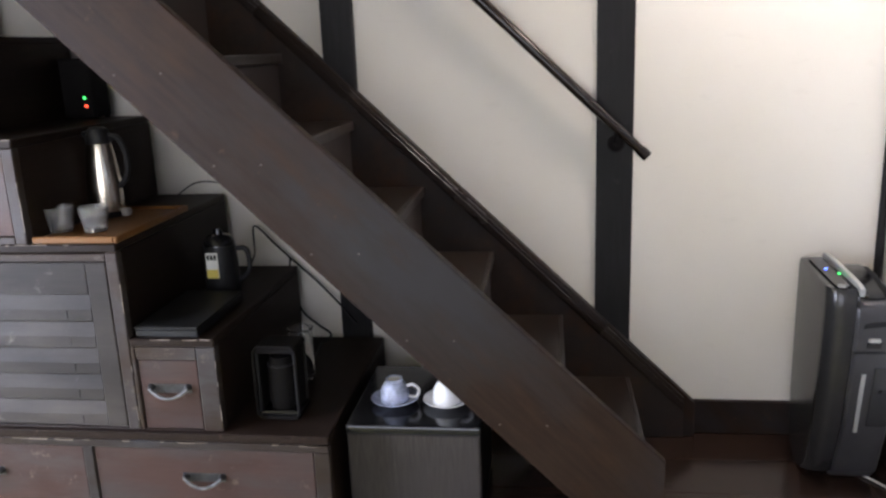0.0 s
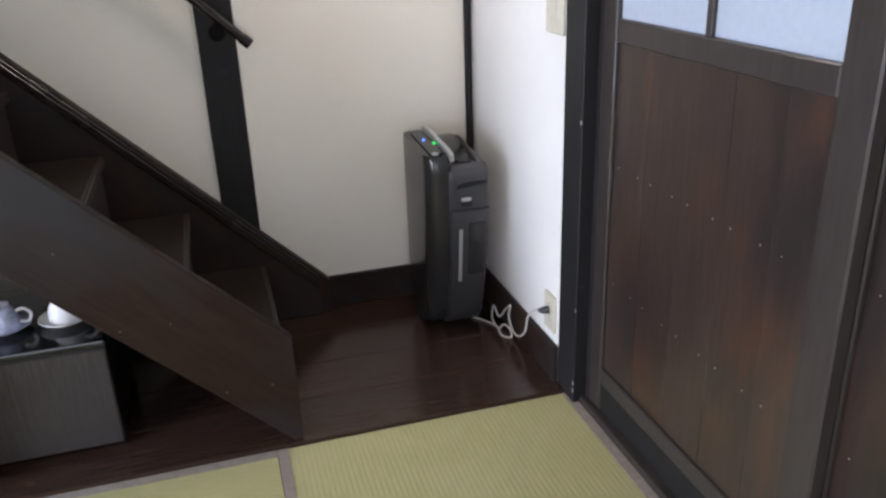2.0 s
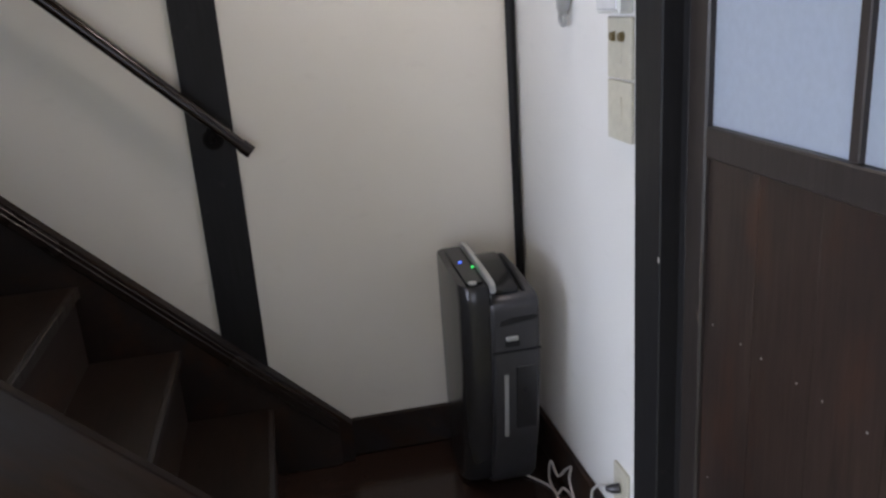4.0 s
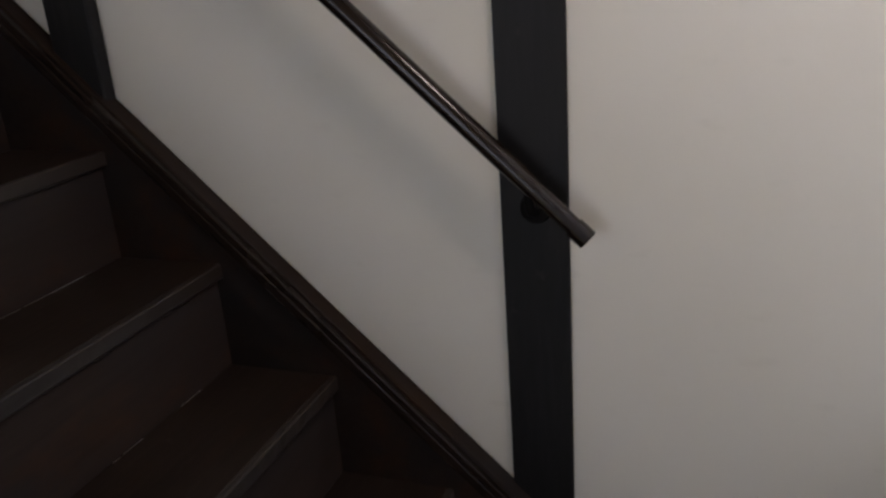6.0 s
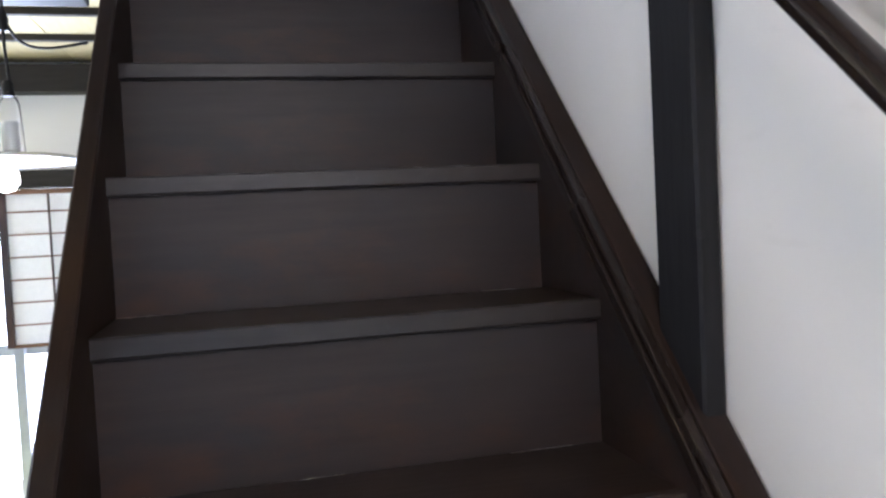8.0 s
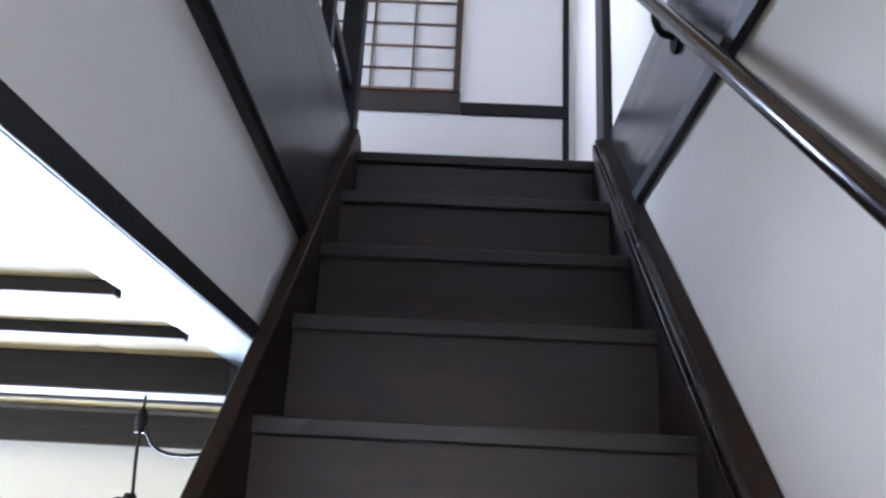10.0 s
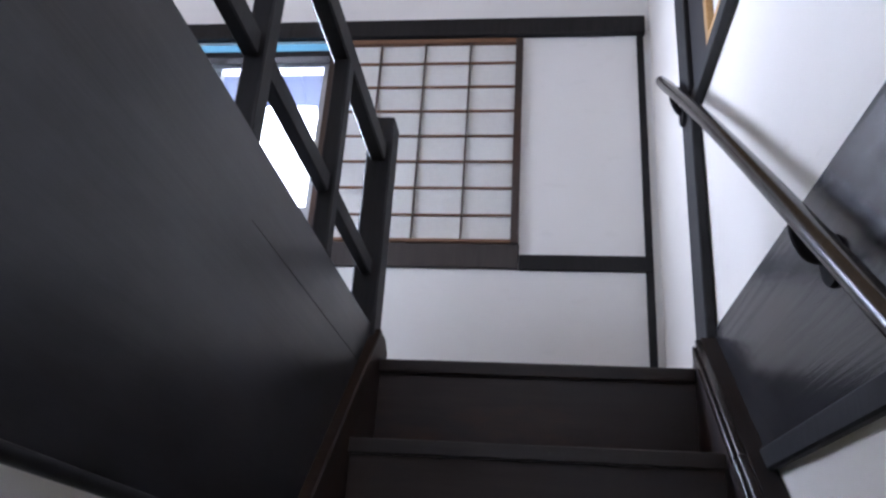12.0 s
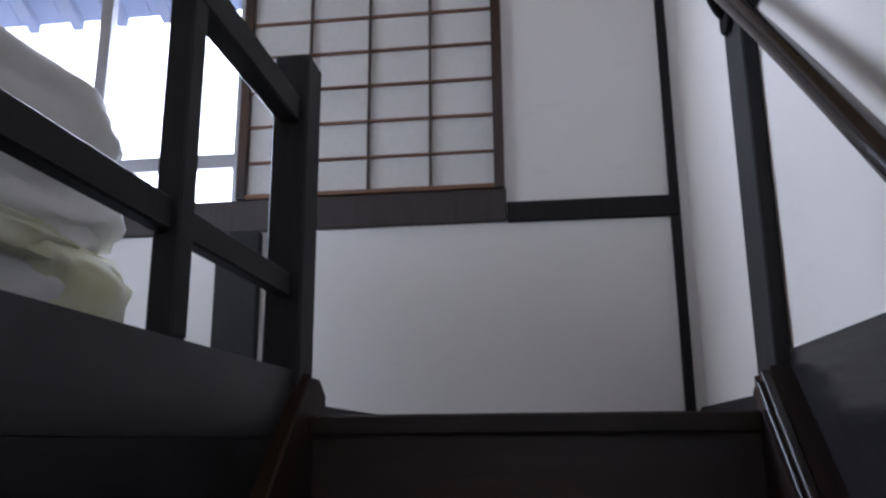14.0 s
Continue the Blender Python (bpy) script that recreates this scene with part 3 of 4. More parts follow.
# ---- end wall upstairs: timber lines, shoji, window ----
X = END_X
solid("sill_rail", box(X, X + 0.017, -2.4, -0.485, 3.473, 3.567, 0.003), M_DOORFRAME, "brown wooden sill rail below the shoji", "rail")
solid("sill_rail_2", box(X, X + 0.014, -0.484, -0.027, 3.4705, 3.528, 0.003), M_POST, "dark wooden rail between plaster panels", "rail")
solid("head_rail", box(X, X + 0.03, -2.4, -0.02, 4.46, 4.54, 0.003), M_POST, "dark head rail above the shoji", "rail")
solid("transom_bar", box(X - 0.03, X + 0.02, -2.25, -1.26, 4.375, 4.402, 0.002), M_POST, "dark transom bar across the window", "rail")
solid("corner_bar", box(X, X + 0.010, -0.052, -0.026, UZ, 4.459, 0.002), M_POST, "thin dark corner bar", "trim")
solid("wall_post", box(X, X + 0.03, -1.30, -1.175, UZ, 3.470, 0.003), M_POST, "short dark post under the sill", "post")
solid("landing_floor", box(END_X, -3.661, -0.95, 0.0, UZ - 0.019, UZ), M_FLOOR, "dark polished landing boards", "floor")

solid("baseboard_landing", box(END_X + 0.011, -3.682, -0.016, -0.001, UZ, UZ + 0.034, 0.002), M_POST, "low dark baseboard on the landing", "baseboard")
solid("curb_landing", box(END_X + 0.04, -3.642, -0.850, -0.806, UZ, UZ + 0.022, 0.003), M_POST, "low dark curb along the landing", "trim")


def shoji(name, x, y0, y1, z0, z1, cols, rows, label, frame_mat=M_LATTICE_LIT):
    s = thing(name, (x, (y0 + y1) / 2, z0), label, "shoji")
    t = 0.028
    part("stile", box(x, x + 0.026, y1 - t, y1, z0, z1, 0.002), M_DOOR, s)
    part("stile", box(x, x + 0.026, y0, y0 + t, z0, z1, 0.002), M_DOOR, s)
    part("rail", box(x, x + 0.026, y0 + t, y1 - t, z0, z0 + 0.012, 0.002), frame_mat, s)
    part("rail", box(x, x + 0.026, y0 + t, y1 - t, z1 - 0.02, z1, 0.002), frame_mat, s)
    part("paper", box(x + 0.003, x + 0.0045, y0 + t, y1 - t, z0 + 0.012, z1 - 0.02), M_PAPER, s, "white translucent paper")
    w, h = (y1 - y0 - 2 * t), (z1 - z0)
    for i in range(1, cols):
        y = y0 + t + w * i / cols
        part("bar", box(x + 0.006, x + 0.019, y - 0.0030, y + 0.0030, z0 + 0.012, z1 - 0.02), M_LATTICE_SHADED, s)
    for j in range(1, rows):
        z = z0 + h * j / rows
        part("bar", box(x + 0.006, x + 0.017, y0 + t, y1 - t, z - 0.0029, z + 0.0029), frame_mat, s)
    return s


shoji("shoji_screen", X + 0.0, -1.255, -0.488, 3.568, 4.446, 4, 8, "white paper shoji screen with thin brown lattice")


def window_unit(name, x, y0, y1, z0, z1, mid, label):
    w = thing(name, (x, (y0 + y1) / 2, z0), label, "window", kind="structure")
    f = 0.035
    part("window_frame", box(x, x + 0.06, y0, y0 + f, z0, z1, 0.003), M_ALU, w)
    part("window_frame", box(x, x + 0.06, y1 - f, y1, z0, z1, 0.003), M_ALU, w)
    part("window_frame", box(x, x + 0.06, y0 + f, y1 - f, z1 - f, z1, 0.003), M_ALU, w)
    part("window_sill", box(x, x + 0.075, y0 + f, y1 - f, z0, z0 + 0.016, 0.003), M_ALU, w)
    ym = (y0 + y1) / 2
    part("meeting_stile", box(x + 0.012, x + 0.045, ym - 0.02, ym + 0.02, z0 + 0.0165, z1 - f, 0.002), M_ALU, w)
    if mid:
        part("middle_rail", box(x + 0.012, x + 0.045, y0 + f, y1 - f, mid, mid + 0.045, 0.002), M_ALU, w)
    for a, b in ((y0 + f, ym - 0.02), (ym + 0.02, y1 - f)):
        g = part("pane", box(x + 0.026, x + 0.030, a, b, z0 + 0.0165, z1 - f), M_GLASS, w, "clear window glass")
        g.visible_shadow = False


window_unit("window_1", X - 0.10, -2.25, -1.26, 3.48, 4.400, 3.695, "aluminium sliding window in bright daylight")
window_unit("window_2", X - 0.10, -3.0, -1.1, 0.35, 1.76, 1.02, "wide aluminium window in bright daylight")

solid("transom_pane", box(X - 0.016, X - 0.012, -2.25, -1.26, 4.4025, 4.4595), M_TEAL, "transom glass above the window with its teal view painted in", "window")

# outside: glowing sky backdrop and a corrugated eave
solid("sky_backdrop", box(-8.1, -8.0, -14, 10, -0.5, 14.0), M_SKYGLOW, "bright hazy white sky outside the windows", "backdrop")
ev = thing("tiled_eave", (X - 0.4, -1.8, 4.6), "translucent corrugated eave above the window, glare haze in its pale blue", "roof")
for i in range(16):
    y = -3.4 + i * 0.2
    part("corrugated_sheet", prism([(X - 0.13, 5.06), (X - 0.13, 5.02), (X - 0.78, 4.66), (X - 0.78, 4.70)], "y", y, y + 0.199, 0.003), M_EAVE, ev)
    part("rafter", prism([(X - 0.13, 4.98), (X - 0.13, 4.93), (X - 0.74, 4.60), (X - 0.74, 4.645)], "y", y + 0.07, y + 0.115), M_EAVE, ev)

# inner window high on the stair wall
solid("window_jamb", box(-3.561, -3.365, -0.014, -0.001, 3.673, 5.199, 0.002), M_POST, "dark wooden jamb beside the lattice window", "trim")
iw = thing("lattice_window", (-2.8, -0.01, 3.68), "small honey-coloured wooden lattice window", "window")
part("frame", box(-3.364, -2.2, -0.022, -0.002, 3.674, 3.70, 0.002), M_HONEY, iw)
part("frame", box(-3.364, -2.2, -0.022, -0.002, 4.40, 4.43, 0.002), M_HONEY, iw)
part("frame", box(-3.364, -3.335, -0.022, -0.002, 3.70, 4.40, 0.002), M_HONEY, iw)
part("frame", box(-2.23, -2.2, -0.022, -0.002, 3.70, 4.40, 0.002), M_HONEY, iw)
for i in range(1, 8):
    part("bar", box(-3.335 + i * 0.138 - 0.005, -3.335 + i * 0.138 + 0.005, -0.018, -0.005, 3.70, 4.40), M_HONEY, iw)
for j in range(1, 5):
    part("bar", box(-3.335, -2.23, -0.0155, -0.005, 3.70 + j * 0.14 - 0.005, 3.70 + j * 0.14 + 0.005), M_HONEY, iw)
part("paper", box(-3.335, -2.23, -0.005, -0.0035, 3.70, 4.40), M_PAPER, iw)


# ---- bedding behind the railing ----
def lump(cx, cy, z0, sx, sy, h, seed):
    """A soft folded heap with a flat foot."""
    bm = bmesh.new()
    bmesh.ops.create_icosphere(bm, subdivisions=5, radius=1.0)
    for v in bm.verts:
        p = v.co.copy()
        q = Vector([math.copysign(abs(c) ** 0.5, c) for c in p])
        n = noise.noise(Vector((p.x * 1.6 + seed, p.y * 1.6, p.z * 1.6))) * 0.16 + noise.noise(Vector((p.x * 5 + seed, p.y * 3, p.z * 6))) * 0.05
        fold = 0.05 * math.sin(9 * p.z + 4 * p.x + 5 * noise.noise(p * 1.3))
        q *= 1 + n + fold * (1 - abs(p.z))
        v.co = (cx + q.x * sx, cy + q.y * sy, z0 + max(0.0, (q.z + 0.9) / 1.9) * h)
    return bm


ft = thing("futon", (-3.24, -1.41, UZ), "folded white futon with pale yellow cover beside the railing", "futon")
part("mattress", lump(-3.02, -1.41, UZ, 0.54, 0.235, 0.285, 3.1), M_SHEET, ft, "thick white cotton mattress", True)
part("cover", lump(-3.52, -1.39, UZ + 0.045, 0.20, 0.215, 0.275, 7.7), M_FUTON, ft, "crumpled pale yellow cover", True)
part("cover_fold", lump(-3.14, -1.40, UZ + 0.235, 0.44, 0.232, 0.075, 11.3), M_FUTON, ft, "pale yellow fold over the mattress", True)
solid("pillow", lump(-3.22, -1.42, UZ + 0.29, 0.52, 0.23, 0.345, 5.3), M_SHEET, "big soft white pillow on the folded futon", "pillow", "", True)

# ---- ground floor: joists, far wall ----
for i, (x, w, z0) in enumerate(((-1.2, 0.028, 2.170), (-1.62, 0.028, 2.170), (-2.03, 0.028, 2.170), (-2.41, 0.028, 2.170), (-2.725, 0.028, 2.170), (-3.50, 0.028, 2.170), (-3.85, 0.028, 2.170))):
    solid("joist_%d" % (i + 1), box(x - w / 2, x + w / 2, -4.6, -0.946, z0, 2.1915, 0.002), M_BEAM_Y, "slim dark ceiling joist", "joist")
solid("joist_8", prism([(-0.946, 2.11), (-0.946, 2.1915), (-1.75, 2.1915), (-1.75, 2.17), (-1.62, 2.155), (-1.56, 2.11)], "x", -3.17, -3.03, 0.004), M_BEAM_Y, "heavy dark ceiling beam with a notched end", "joist")
solid("beam_west", box(X, X + 0.09, -4.6, -0.01, 2.06, 2.17, 0.003), M_BEAM_Y, "dark wall beam above the window", "beam")
solid("lintel_west", box(X, X + 0.06, -4.6, -0.9, 1.69, 1.76, 0.003), M_BEAM_Y, "dark window lintel", "lintel")
solid("window_post", box(X - 0.035, X + 0.010, -1.492, -1.452, 0.386, 1.059, 0.003), M_ALU, "aluminium post below the small shoji", "window")
shoji("shoji_screen", X + 0.012, -1.505, -0.985, 1.06, 1.688, 3, 7, "small white paper shoji beside the bright window")


def pendant():
    x, y = -3.10, -1.145
    p = thing("pendant_lamp", (x, y, 1.66), "pendant lamp with flat white enamel shade and glass bottle neck", "lamp")
    part("cord", tube(curve_points([(x, y, 2.11), (x + 0.003, y, 2.0), (x - 0.002, y + 0.004, 1.9), (x, y, 1.882)], 6), 0.004, 8), M_BLACK, p, smooth=True)
    part("cord_grip", turned([(0.0, 0.0), (0.012, 0.0), (0.014, 0.03), (0.008, 0.05), (0.0, 0.05)], (x, y, 2.03), 14), M_BLACK, p, smooth=True)
    part("loose_cable", tube(curve_points([(x, y, 2.06), (x + 0.01, y + 0.04, 2.0), (x, y + 0.10, 1.985), (x, y + 0.2, 2.0)], 8), 0.004, 8), M_BLACK, p, smooth=True)
    part("socket", turned([(0.0, 0.0), (0.015, 0.0), (0.015, 0.03), (0.010, 0.04), (0.0, 0.04)], (x, y, 1.862), 16), M_BLACK, p, smooth=True)
    part("bottle", turned([(0.013, 0.165), (0.026, 0.13), (0.031, 0.05), (0.033, 0.0), (0.031, 0.0), (0.029, 0.05), (0.024, 0.13), (0.011, 0.165)], (x, y, 1.712), 20), M_GLASS, p, "clear glass bottle neck", smooth=True)
    part("sleeve", turned([(0.0, 0.0), (0.021, 0.0), (0.021, 0.07), (0.019, 0.075), (0.0, 0.075)], (x, y, 1.722), 16), M_SLEEVE, p, "white inner sleeve", True)
    part("hanger", tube(curve_points([(x, y - 0.012, 1.887), (x, y - 0.032, 1.885), (x, y - 0.040, 1.842), (x, y - 0.040, 1.712)], 6), 0.005, 8), M_IRON, p, smooth=True)
    part("shade", turned([(0.0, 0.016), (0.05, 0.014), (0.17, 0.003), (0.19, -0.004), (0.19, -0.009), (0.17, -0.003), (0.05, 0.007), (0.0, 0.009)], (x, y - 0.02, 1.702), 36), M_ENAMEL, p, "flat white enamel shade", smooth=True)
    part("bulb", turned([(0.0, 0.0), (0.022, 0.006), (0.034, 0.03), (0.030, 0.055), (0.014, 0.08), (0.0, 0.082)], (x, y - 0.02, 1.615), 20), M_BULB, p, "glowing round bulb", smooth=True)


pendant()


# ---- east side: door post, sliding doors ----
dpost = solid("door_post", box(-0.003, 0.12, -0.897, -0.786, -0.02, 1.979, 0.003), M_POST, "black stained door post", "post")
for y, z in ((-0.896, 0.84), (-0.897, 0.30), (-0.896, 0.06), (-0.896, 0.035), (-0.85, 1.55)):
    part("paint_chip", box(-0.0036, -0.0025, y, y + 0.005, z, z + 0.012), M_CHIPW, dpost)
solid("door_jamb", box(0.036, 0.12, -0.922, -0.898, -0.02, 1.979, 0.002), M_POST, "dark recessed door jamb", "post")
solid("door_track", box(0.018, 0.12, -4.6, -0.898, -0.05, 0.022, 0.002), M_DOORFRAME, "grooved dark door sill", "sill")


def sliding_door(x, y1, label):
    y0 = y1 - 0.868
    d = thing("sliding_door", (x, (y0 + y1) / 2, 0.03), label, "door", "sliding doors")
    ya, yb = y0 + 0.082, y1 - 0.064
    part("stile", box(x, x + 0.032, yb, y1, 0.023, 1.97, 0.004), M_DOORFRAME, d)
    part("stile", box(x, x + 0.032, y0, ya, 0.023, 1.97, 0.004), M_DOORFRAME, d)
    part("kick_strip", box(x + 0.004, x + 0.031, ya, yb, 0.023, 0.112, 0.002), M_POST, d, "black strip shaped to fit the view of the threshold")
    part("bottom_rail", box(x + 0.0005, x + 0.031, ya, yb, 0.1125, 0.162, 0.003), M_DOORFRAME, d)
    part("middle_rail", box(x + 0.001, x + 0.031, ya, yb, 1.058, 1.112, 0.003), M_DOORFRAME, d)
    part("top_rail", box(x + 0.001, x + 0.031, ya, yb, 1.90, 1.97, 0.003), M_DOORFRAME, d)
    seams = [yb, yb - 0.151, yb - 0.304, yb - 0.457, yb - 0.610, ya]
    for i, (b, a) in enumerate(zip(seams, seams[1:])):
        part("board", box(x + 0.010 + 0.0006 * (i % 2), x + 0.022, a + 0.0006, b - 0.0006, 0.163, 1.057, 0.0004), M_DOOR, d)
    part("back_board", box(x + 0.0225, x + 0.027, ya, yb, 0.163, 1.057), M_DOORFRAME, d)
    ym = (ya + yb) / 2
    part("muntin", box(x + 0.004, x + 0.028, ym - 0.010, ym + 0.010, 1.113, 1.899, 0.002), M_DOORFRAME, d)
    for a, b in ((ya, ym - 0.010), (ym + 0.010, yb)):
        part("pane", box(x + 0.014, x + 0.018, a, b, 1.113, 1.899), M_FROST, d, "frosted bluish white glass")
    nail = mesh_of(turned([(0.0, 0.0), (0.0022, 0.0), (0.0022, 0.001), (0.0, 0.001)], (0, 0, 0), 6), "nail", M_SILVER)
    for z in (0.434, 0.754):
        for seam in seams[:5]:
            for dy in (0.030, -0.030):
                if ya < seam + dy < yb:
                    o = piece("nail", nail, d, (x + 0.0098, seam + dy, z))
                    o.rotation_euler = (0, radians(-90), 0)
    return d


door = sliding_door(0.034, -0.923, "dark brown sliding door with frosted glass above boards, closed")
for shift, depth in ((0.80, 0.040), (1.60, 0.0), (2.40, 0.040)):
    copy_thing(door, pose(0.034 + depth, -0.923 - 0.434 - shift, 0.03))
# worn, split inner edge of the first stile
for z, h, lean in ((0.742, 0.030, 0.010), (0.752, 0.045, -0.004), (0.80, 0.10, -0.003)):
    part("split", tube([(0.0342, -0.982, z), (0.0336, -0.983 + 0.3 * lean, z + 0.4 * h), (0.0342, -0.983 + lean, z + h)], [0.0003, 0.0012, 0.0004], 6), M_CHIP, door, "pale split in the dark stain")


# ---- tatami ----
def tatami(x0, x1, y0, y1, along, label):
    t = thing("tatami_mat", ((x0 + x1) / 2, (y0 + y1) / 2, 0.0), label, "tatami", "tatami mats")
    part("mat_core", box(x0, x1, y0, y1, -0.05, -0.004), M_HERI, t)
    bm = bmesh.new()
    pitch = 0.0145
    a0, a1, b0, b1 = (x0, x1, y0, y1) if along == "y" else (y0, y1, x0, x1)
    a0, a1 = a0 + 0.0285, a1 - 0.0285
    n = int((a1 - a0) / pitch)
    prev = None
    for i in range(n * 4 + 1):
        u = a0 + (a1 - a0) * i / (n * 4)
        z = -0.0009 + 0.0009 * abs(math.sin(math.pi * i / 4))
        pair = [bm.verts.new((u, b, z) if along == "y" else (b, u, z)) for b in (b0 + 0.001, b1 - 0.001)]
        if prev:
            bm.faces.new((prev[0], pair[0], pair[1], prev[1]))
        prev = pair
    part("rush_cover", bm, M_RUSH_Y if along == "y" else M_RUSH_X, t, "ribbed green woven rush", True)
    for u0, u1 in ((a0 - 0.0285, a0), (a1, a1 + 0.0285)):
        b = box(u0 + 0.0005, u1, b0, b1, -0.003, 0.0015) if along == "y" else box(b0, b1, u0 + 0.0005, u1, -0.003, 0.0015)
        part("border", b, M_HERI, t, "grey-brown cloth border")


MATL = "green ribbed tatami mat with grey-brown borders"
tatami(-0.868, 0.016, -2.60, -0.838, "y", MATL)
tatami(-2.632, -0.869, -1.72, -0.838, "x", MATL)
tatami(-4.30, -2.633, -1.72, -0.838, "x", MATL)
tatami(-2.632, -0.869, -2.60, -1.721, "x", MATL)
tatami(-4.30, -2.633, -2.60, -1.721, "x", MATL)
tatami(-1.75, 0.016, -3.482, -2.601, "x", MATL)
tatami(-3.52, -1.751, -3.482, -2.601, "x", MATL)
tatami(-4.30, -3.521, -4.59, -2.601, "y", MATL)
tatami(-1.75, 0.016, -4.37, -3.483, "x", MATL)
tatami(-3.52, -1.751, -4.37, -3.483, "x", MATL)

# ---- air purifier ----
def air_purifier():
    xl, xm, xr = -0.292, -0.219, -0.090
    a = thing("air_purifier", (-0.19, -0.25, FZ), "tall slim dark grey air purifier standing in the corner", "air purifier")
    front = [(-0.300, FZ + 0.006), (-0.335, 0.05), (-0.385, 0.22), (-0.412, 0.42), (-0.421, 0.58), (-0.415, 0.612)]
    side = front + [(-0.395, 0.624), (-0.30, 0.632), (-0.20, 0.640), (-0.145, 0.636), (-0.112, 0.622), (-0.095, 0.596), (-0.085, 0.55), (-0.085, 0.22), (-0.105, 0.09), (-0.16, FZ + 0.006)]
    part("body", prism(side, "x", xm, xr, 0.008), M_GREY, a, smooth=True)
    # rounded side cover: outline drawn from above, several layers high
    bm = bmesh.new()
    rings = []
    for z, f, b in ((FZ + 0.01, -0.285, -0.17), (0.05, -0.325, -0.115), (0.22, -0.372, -0.090), (0.42, -0.400, -0.088), (0.60, -0.412, -0.088), (0.640, -0.410, -0.090), (0.655, -0.400, -0.098)):
        ring = []
        for k in range(9):
            t = k / 8 * math.pi / 2
            ring.append((xl + 0.045 - 0.045 * math.sin(t), f + 0.05 - 0.05 * math.cos(t)))
        for k in range(7):
            t = k / 6 * math.pi / 2
            ring.append((xl + 0.03 - 0.03 * math.cos(t), b - 0.03 + 0.03 * math.sin(t)))
        ring = [(xm - 0.001, f)] + ring + [(xm - 0.001, b)]
        rings.append([bm.verts.new((x, y, z + (0.016 * (y + 0.4) / 0.3 if z > 0.6 else 0))) for x, y in ring])
    for p, q in zip(rings, rings[1:]):
        for k in range(len(p)):
            bm.faces.new((p[k], p[(k + 1) % len(p)], q[(k + 1) % len(q)], q[k]))
    bm.faces.new(rings[0])
    bm.faces.new(rings[-1])
    part("side_cover", bm, M_GREYD, a, "glossy dark grey rounded side cover", True)
    arch = [(-0.392, 0.622), (-0.150, 0.630), (-0.146, 0.642), (-0.156, 0.658), (-0.178, 0.670), (-0.205, 0.674), (-0.25, 0.670), (-0.32, 0.655), (-0.375, 0.640), (-0.394, 0.629)]
    part("air_outlet", prism(arch, "x", xm + 0.018, xr - 0.046, 0.005), M_GLOSSBLACK, a, "black arched air outlet", True)
    part("outlet_rim", prism([(y, z - 0.006) for y, z in arch], "x", xr - 0.041, xr - 0.026, 0.004), M_BLACK, a, "matt black rim of the outlet", True)
    part("inner_wall", prism([(-0.418, 0.605), (-0.10, 0.60), (-0.098, 0.664), (-0.40, 0.652), (-0.417, 0.64)], "x", xm + 0.0005, xm + 0.006, 0.002), M_GREYD, a, smooth=True)
    part("control_panel", prism([(-0.385, 0.658), (-0.13, 0.6715), (-0.13, 0.675), (-0.385, 0.6615)], "x", xl + 0.022, xm - 0.008, 0.001), M_GLOSSBLACK, a, "black gloss control strip")
    part("flap", prism([(-0.428, 0.640), (-0.405, 0.656), (-0.100, 0.668), (-0.098, 0.684), (-0.120, 0.690), (-0.20, 0.688), (-0.33, 0.680), (-0.41, 0.672), (-0.430, 0.664)], "x", xm - 0.001, xm + 0.013, 0.003), M_SILVER, a, "silver edged raised flap")
    for y, x, m, n in ((-0.236, -0.252, M_BLUE, "blue_lamp"), (-0.279, -0.228, M_GREEN, "green_lamp")):
        z = 0.6615 + (y + 0.385) * 0.053
        part(n, box(x - 0.0035, x + 0.0035, y - 0.003, y + 0.003, z, z + 0.003), m, a)
    part("button", tube([(-0.255, -0.385, 0.6590), (-0.255, -0.385, 0.664)], 0.011, 16), M_SILVER, a, "round silver button", True)
    part("grip_slot", prism([(xm + 0.020, 0.545), (xr - 0.012, 0.556), (xr - 0.004, 0.562), (xr - 0.010, 0.569), (xm + 0.050, 0.567), (xm + 0.022, 0.560)], "y", -0.4235, -0.405, 0.002), M_BLACK, a, "dark recessed grip slot")
    part("latch", box(-0.183, -0.150, -0.424, -0.40, 0.503, 0.516, 0.003), M_SILVER, a, "silver tank latch")
    part("latch_recess", box(-0.185, -0.148, -0.421, -0.40, 0.487, 0.502), M_BLACK, a)
    part("seam", prism([(-0.4195, 0.470), (-0.4197, 0.4735), (-0.40, 0.4735), (-0.40, 0.470)], "x", xm + 0.001, xr + 0.0005), M_BLACK, a)
    part("tank_window", prism([(-0.391, 0.23), (-0.4155, 0.425), (-0.40, 0.425), (-0.37, 0.23)], "x", -0.157, xr - 0.010, 0.002), M_GREYD, a, "glossy dark tank window")
    part("level_strip", prism([(-0.3885, 0.21), (-0.4150, 0.405), (-0.40, 0.405), (-0.37, 0.21)], "x", -0.190, -0.179), M_SILVER, a, "pale water level strip")
    part("badge", tube([(-0.131, -0.412, 0.345), (-0.131, -0.404, 0.345)], 0.007, 12), M_BLACK, a)
    for y in (-0.26, -0.19):
        part("caster", tube([(-0.27, y, FZ + 0.006), (-0.11, y, FZ + 0.006)], 0.006, 10), M_BLACK, a)


air_purifier()


def wall_plate(name, y0, y1, z0, z1, label, knobs=(), category="switch"):
    p = thing(name, (-0.001, (y0 + y1) / 2, z0), label, category)
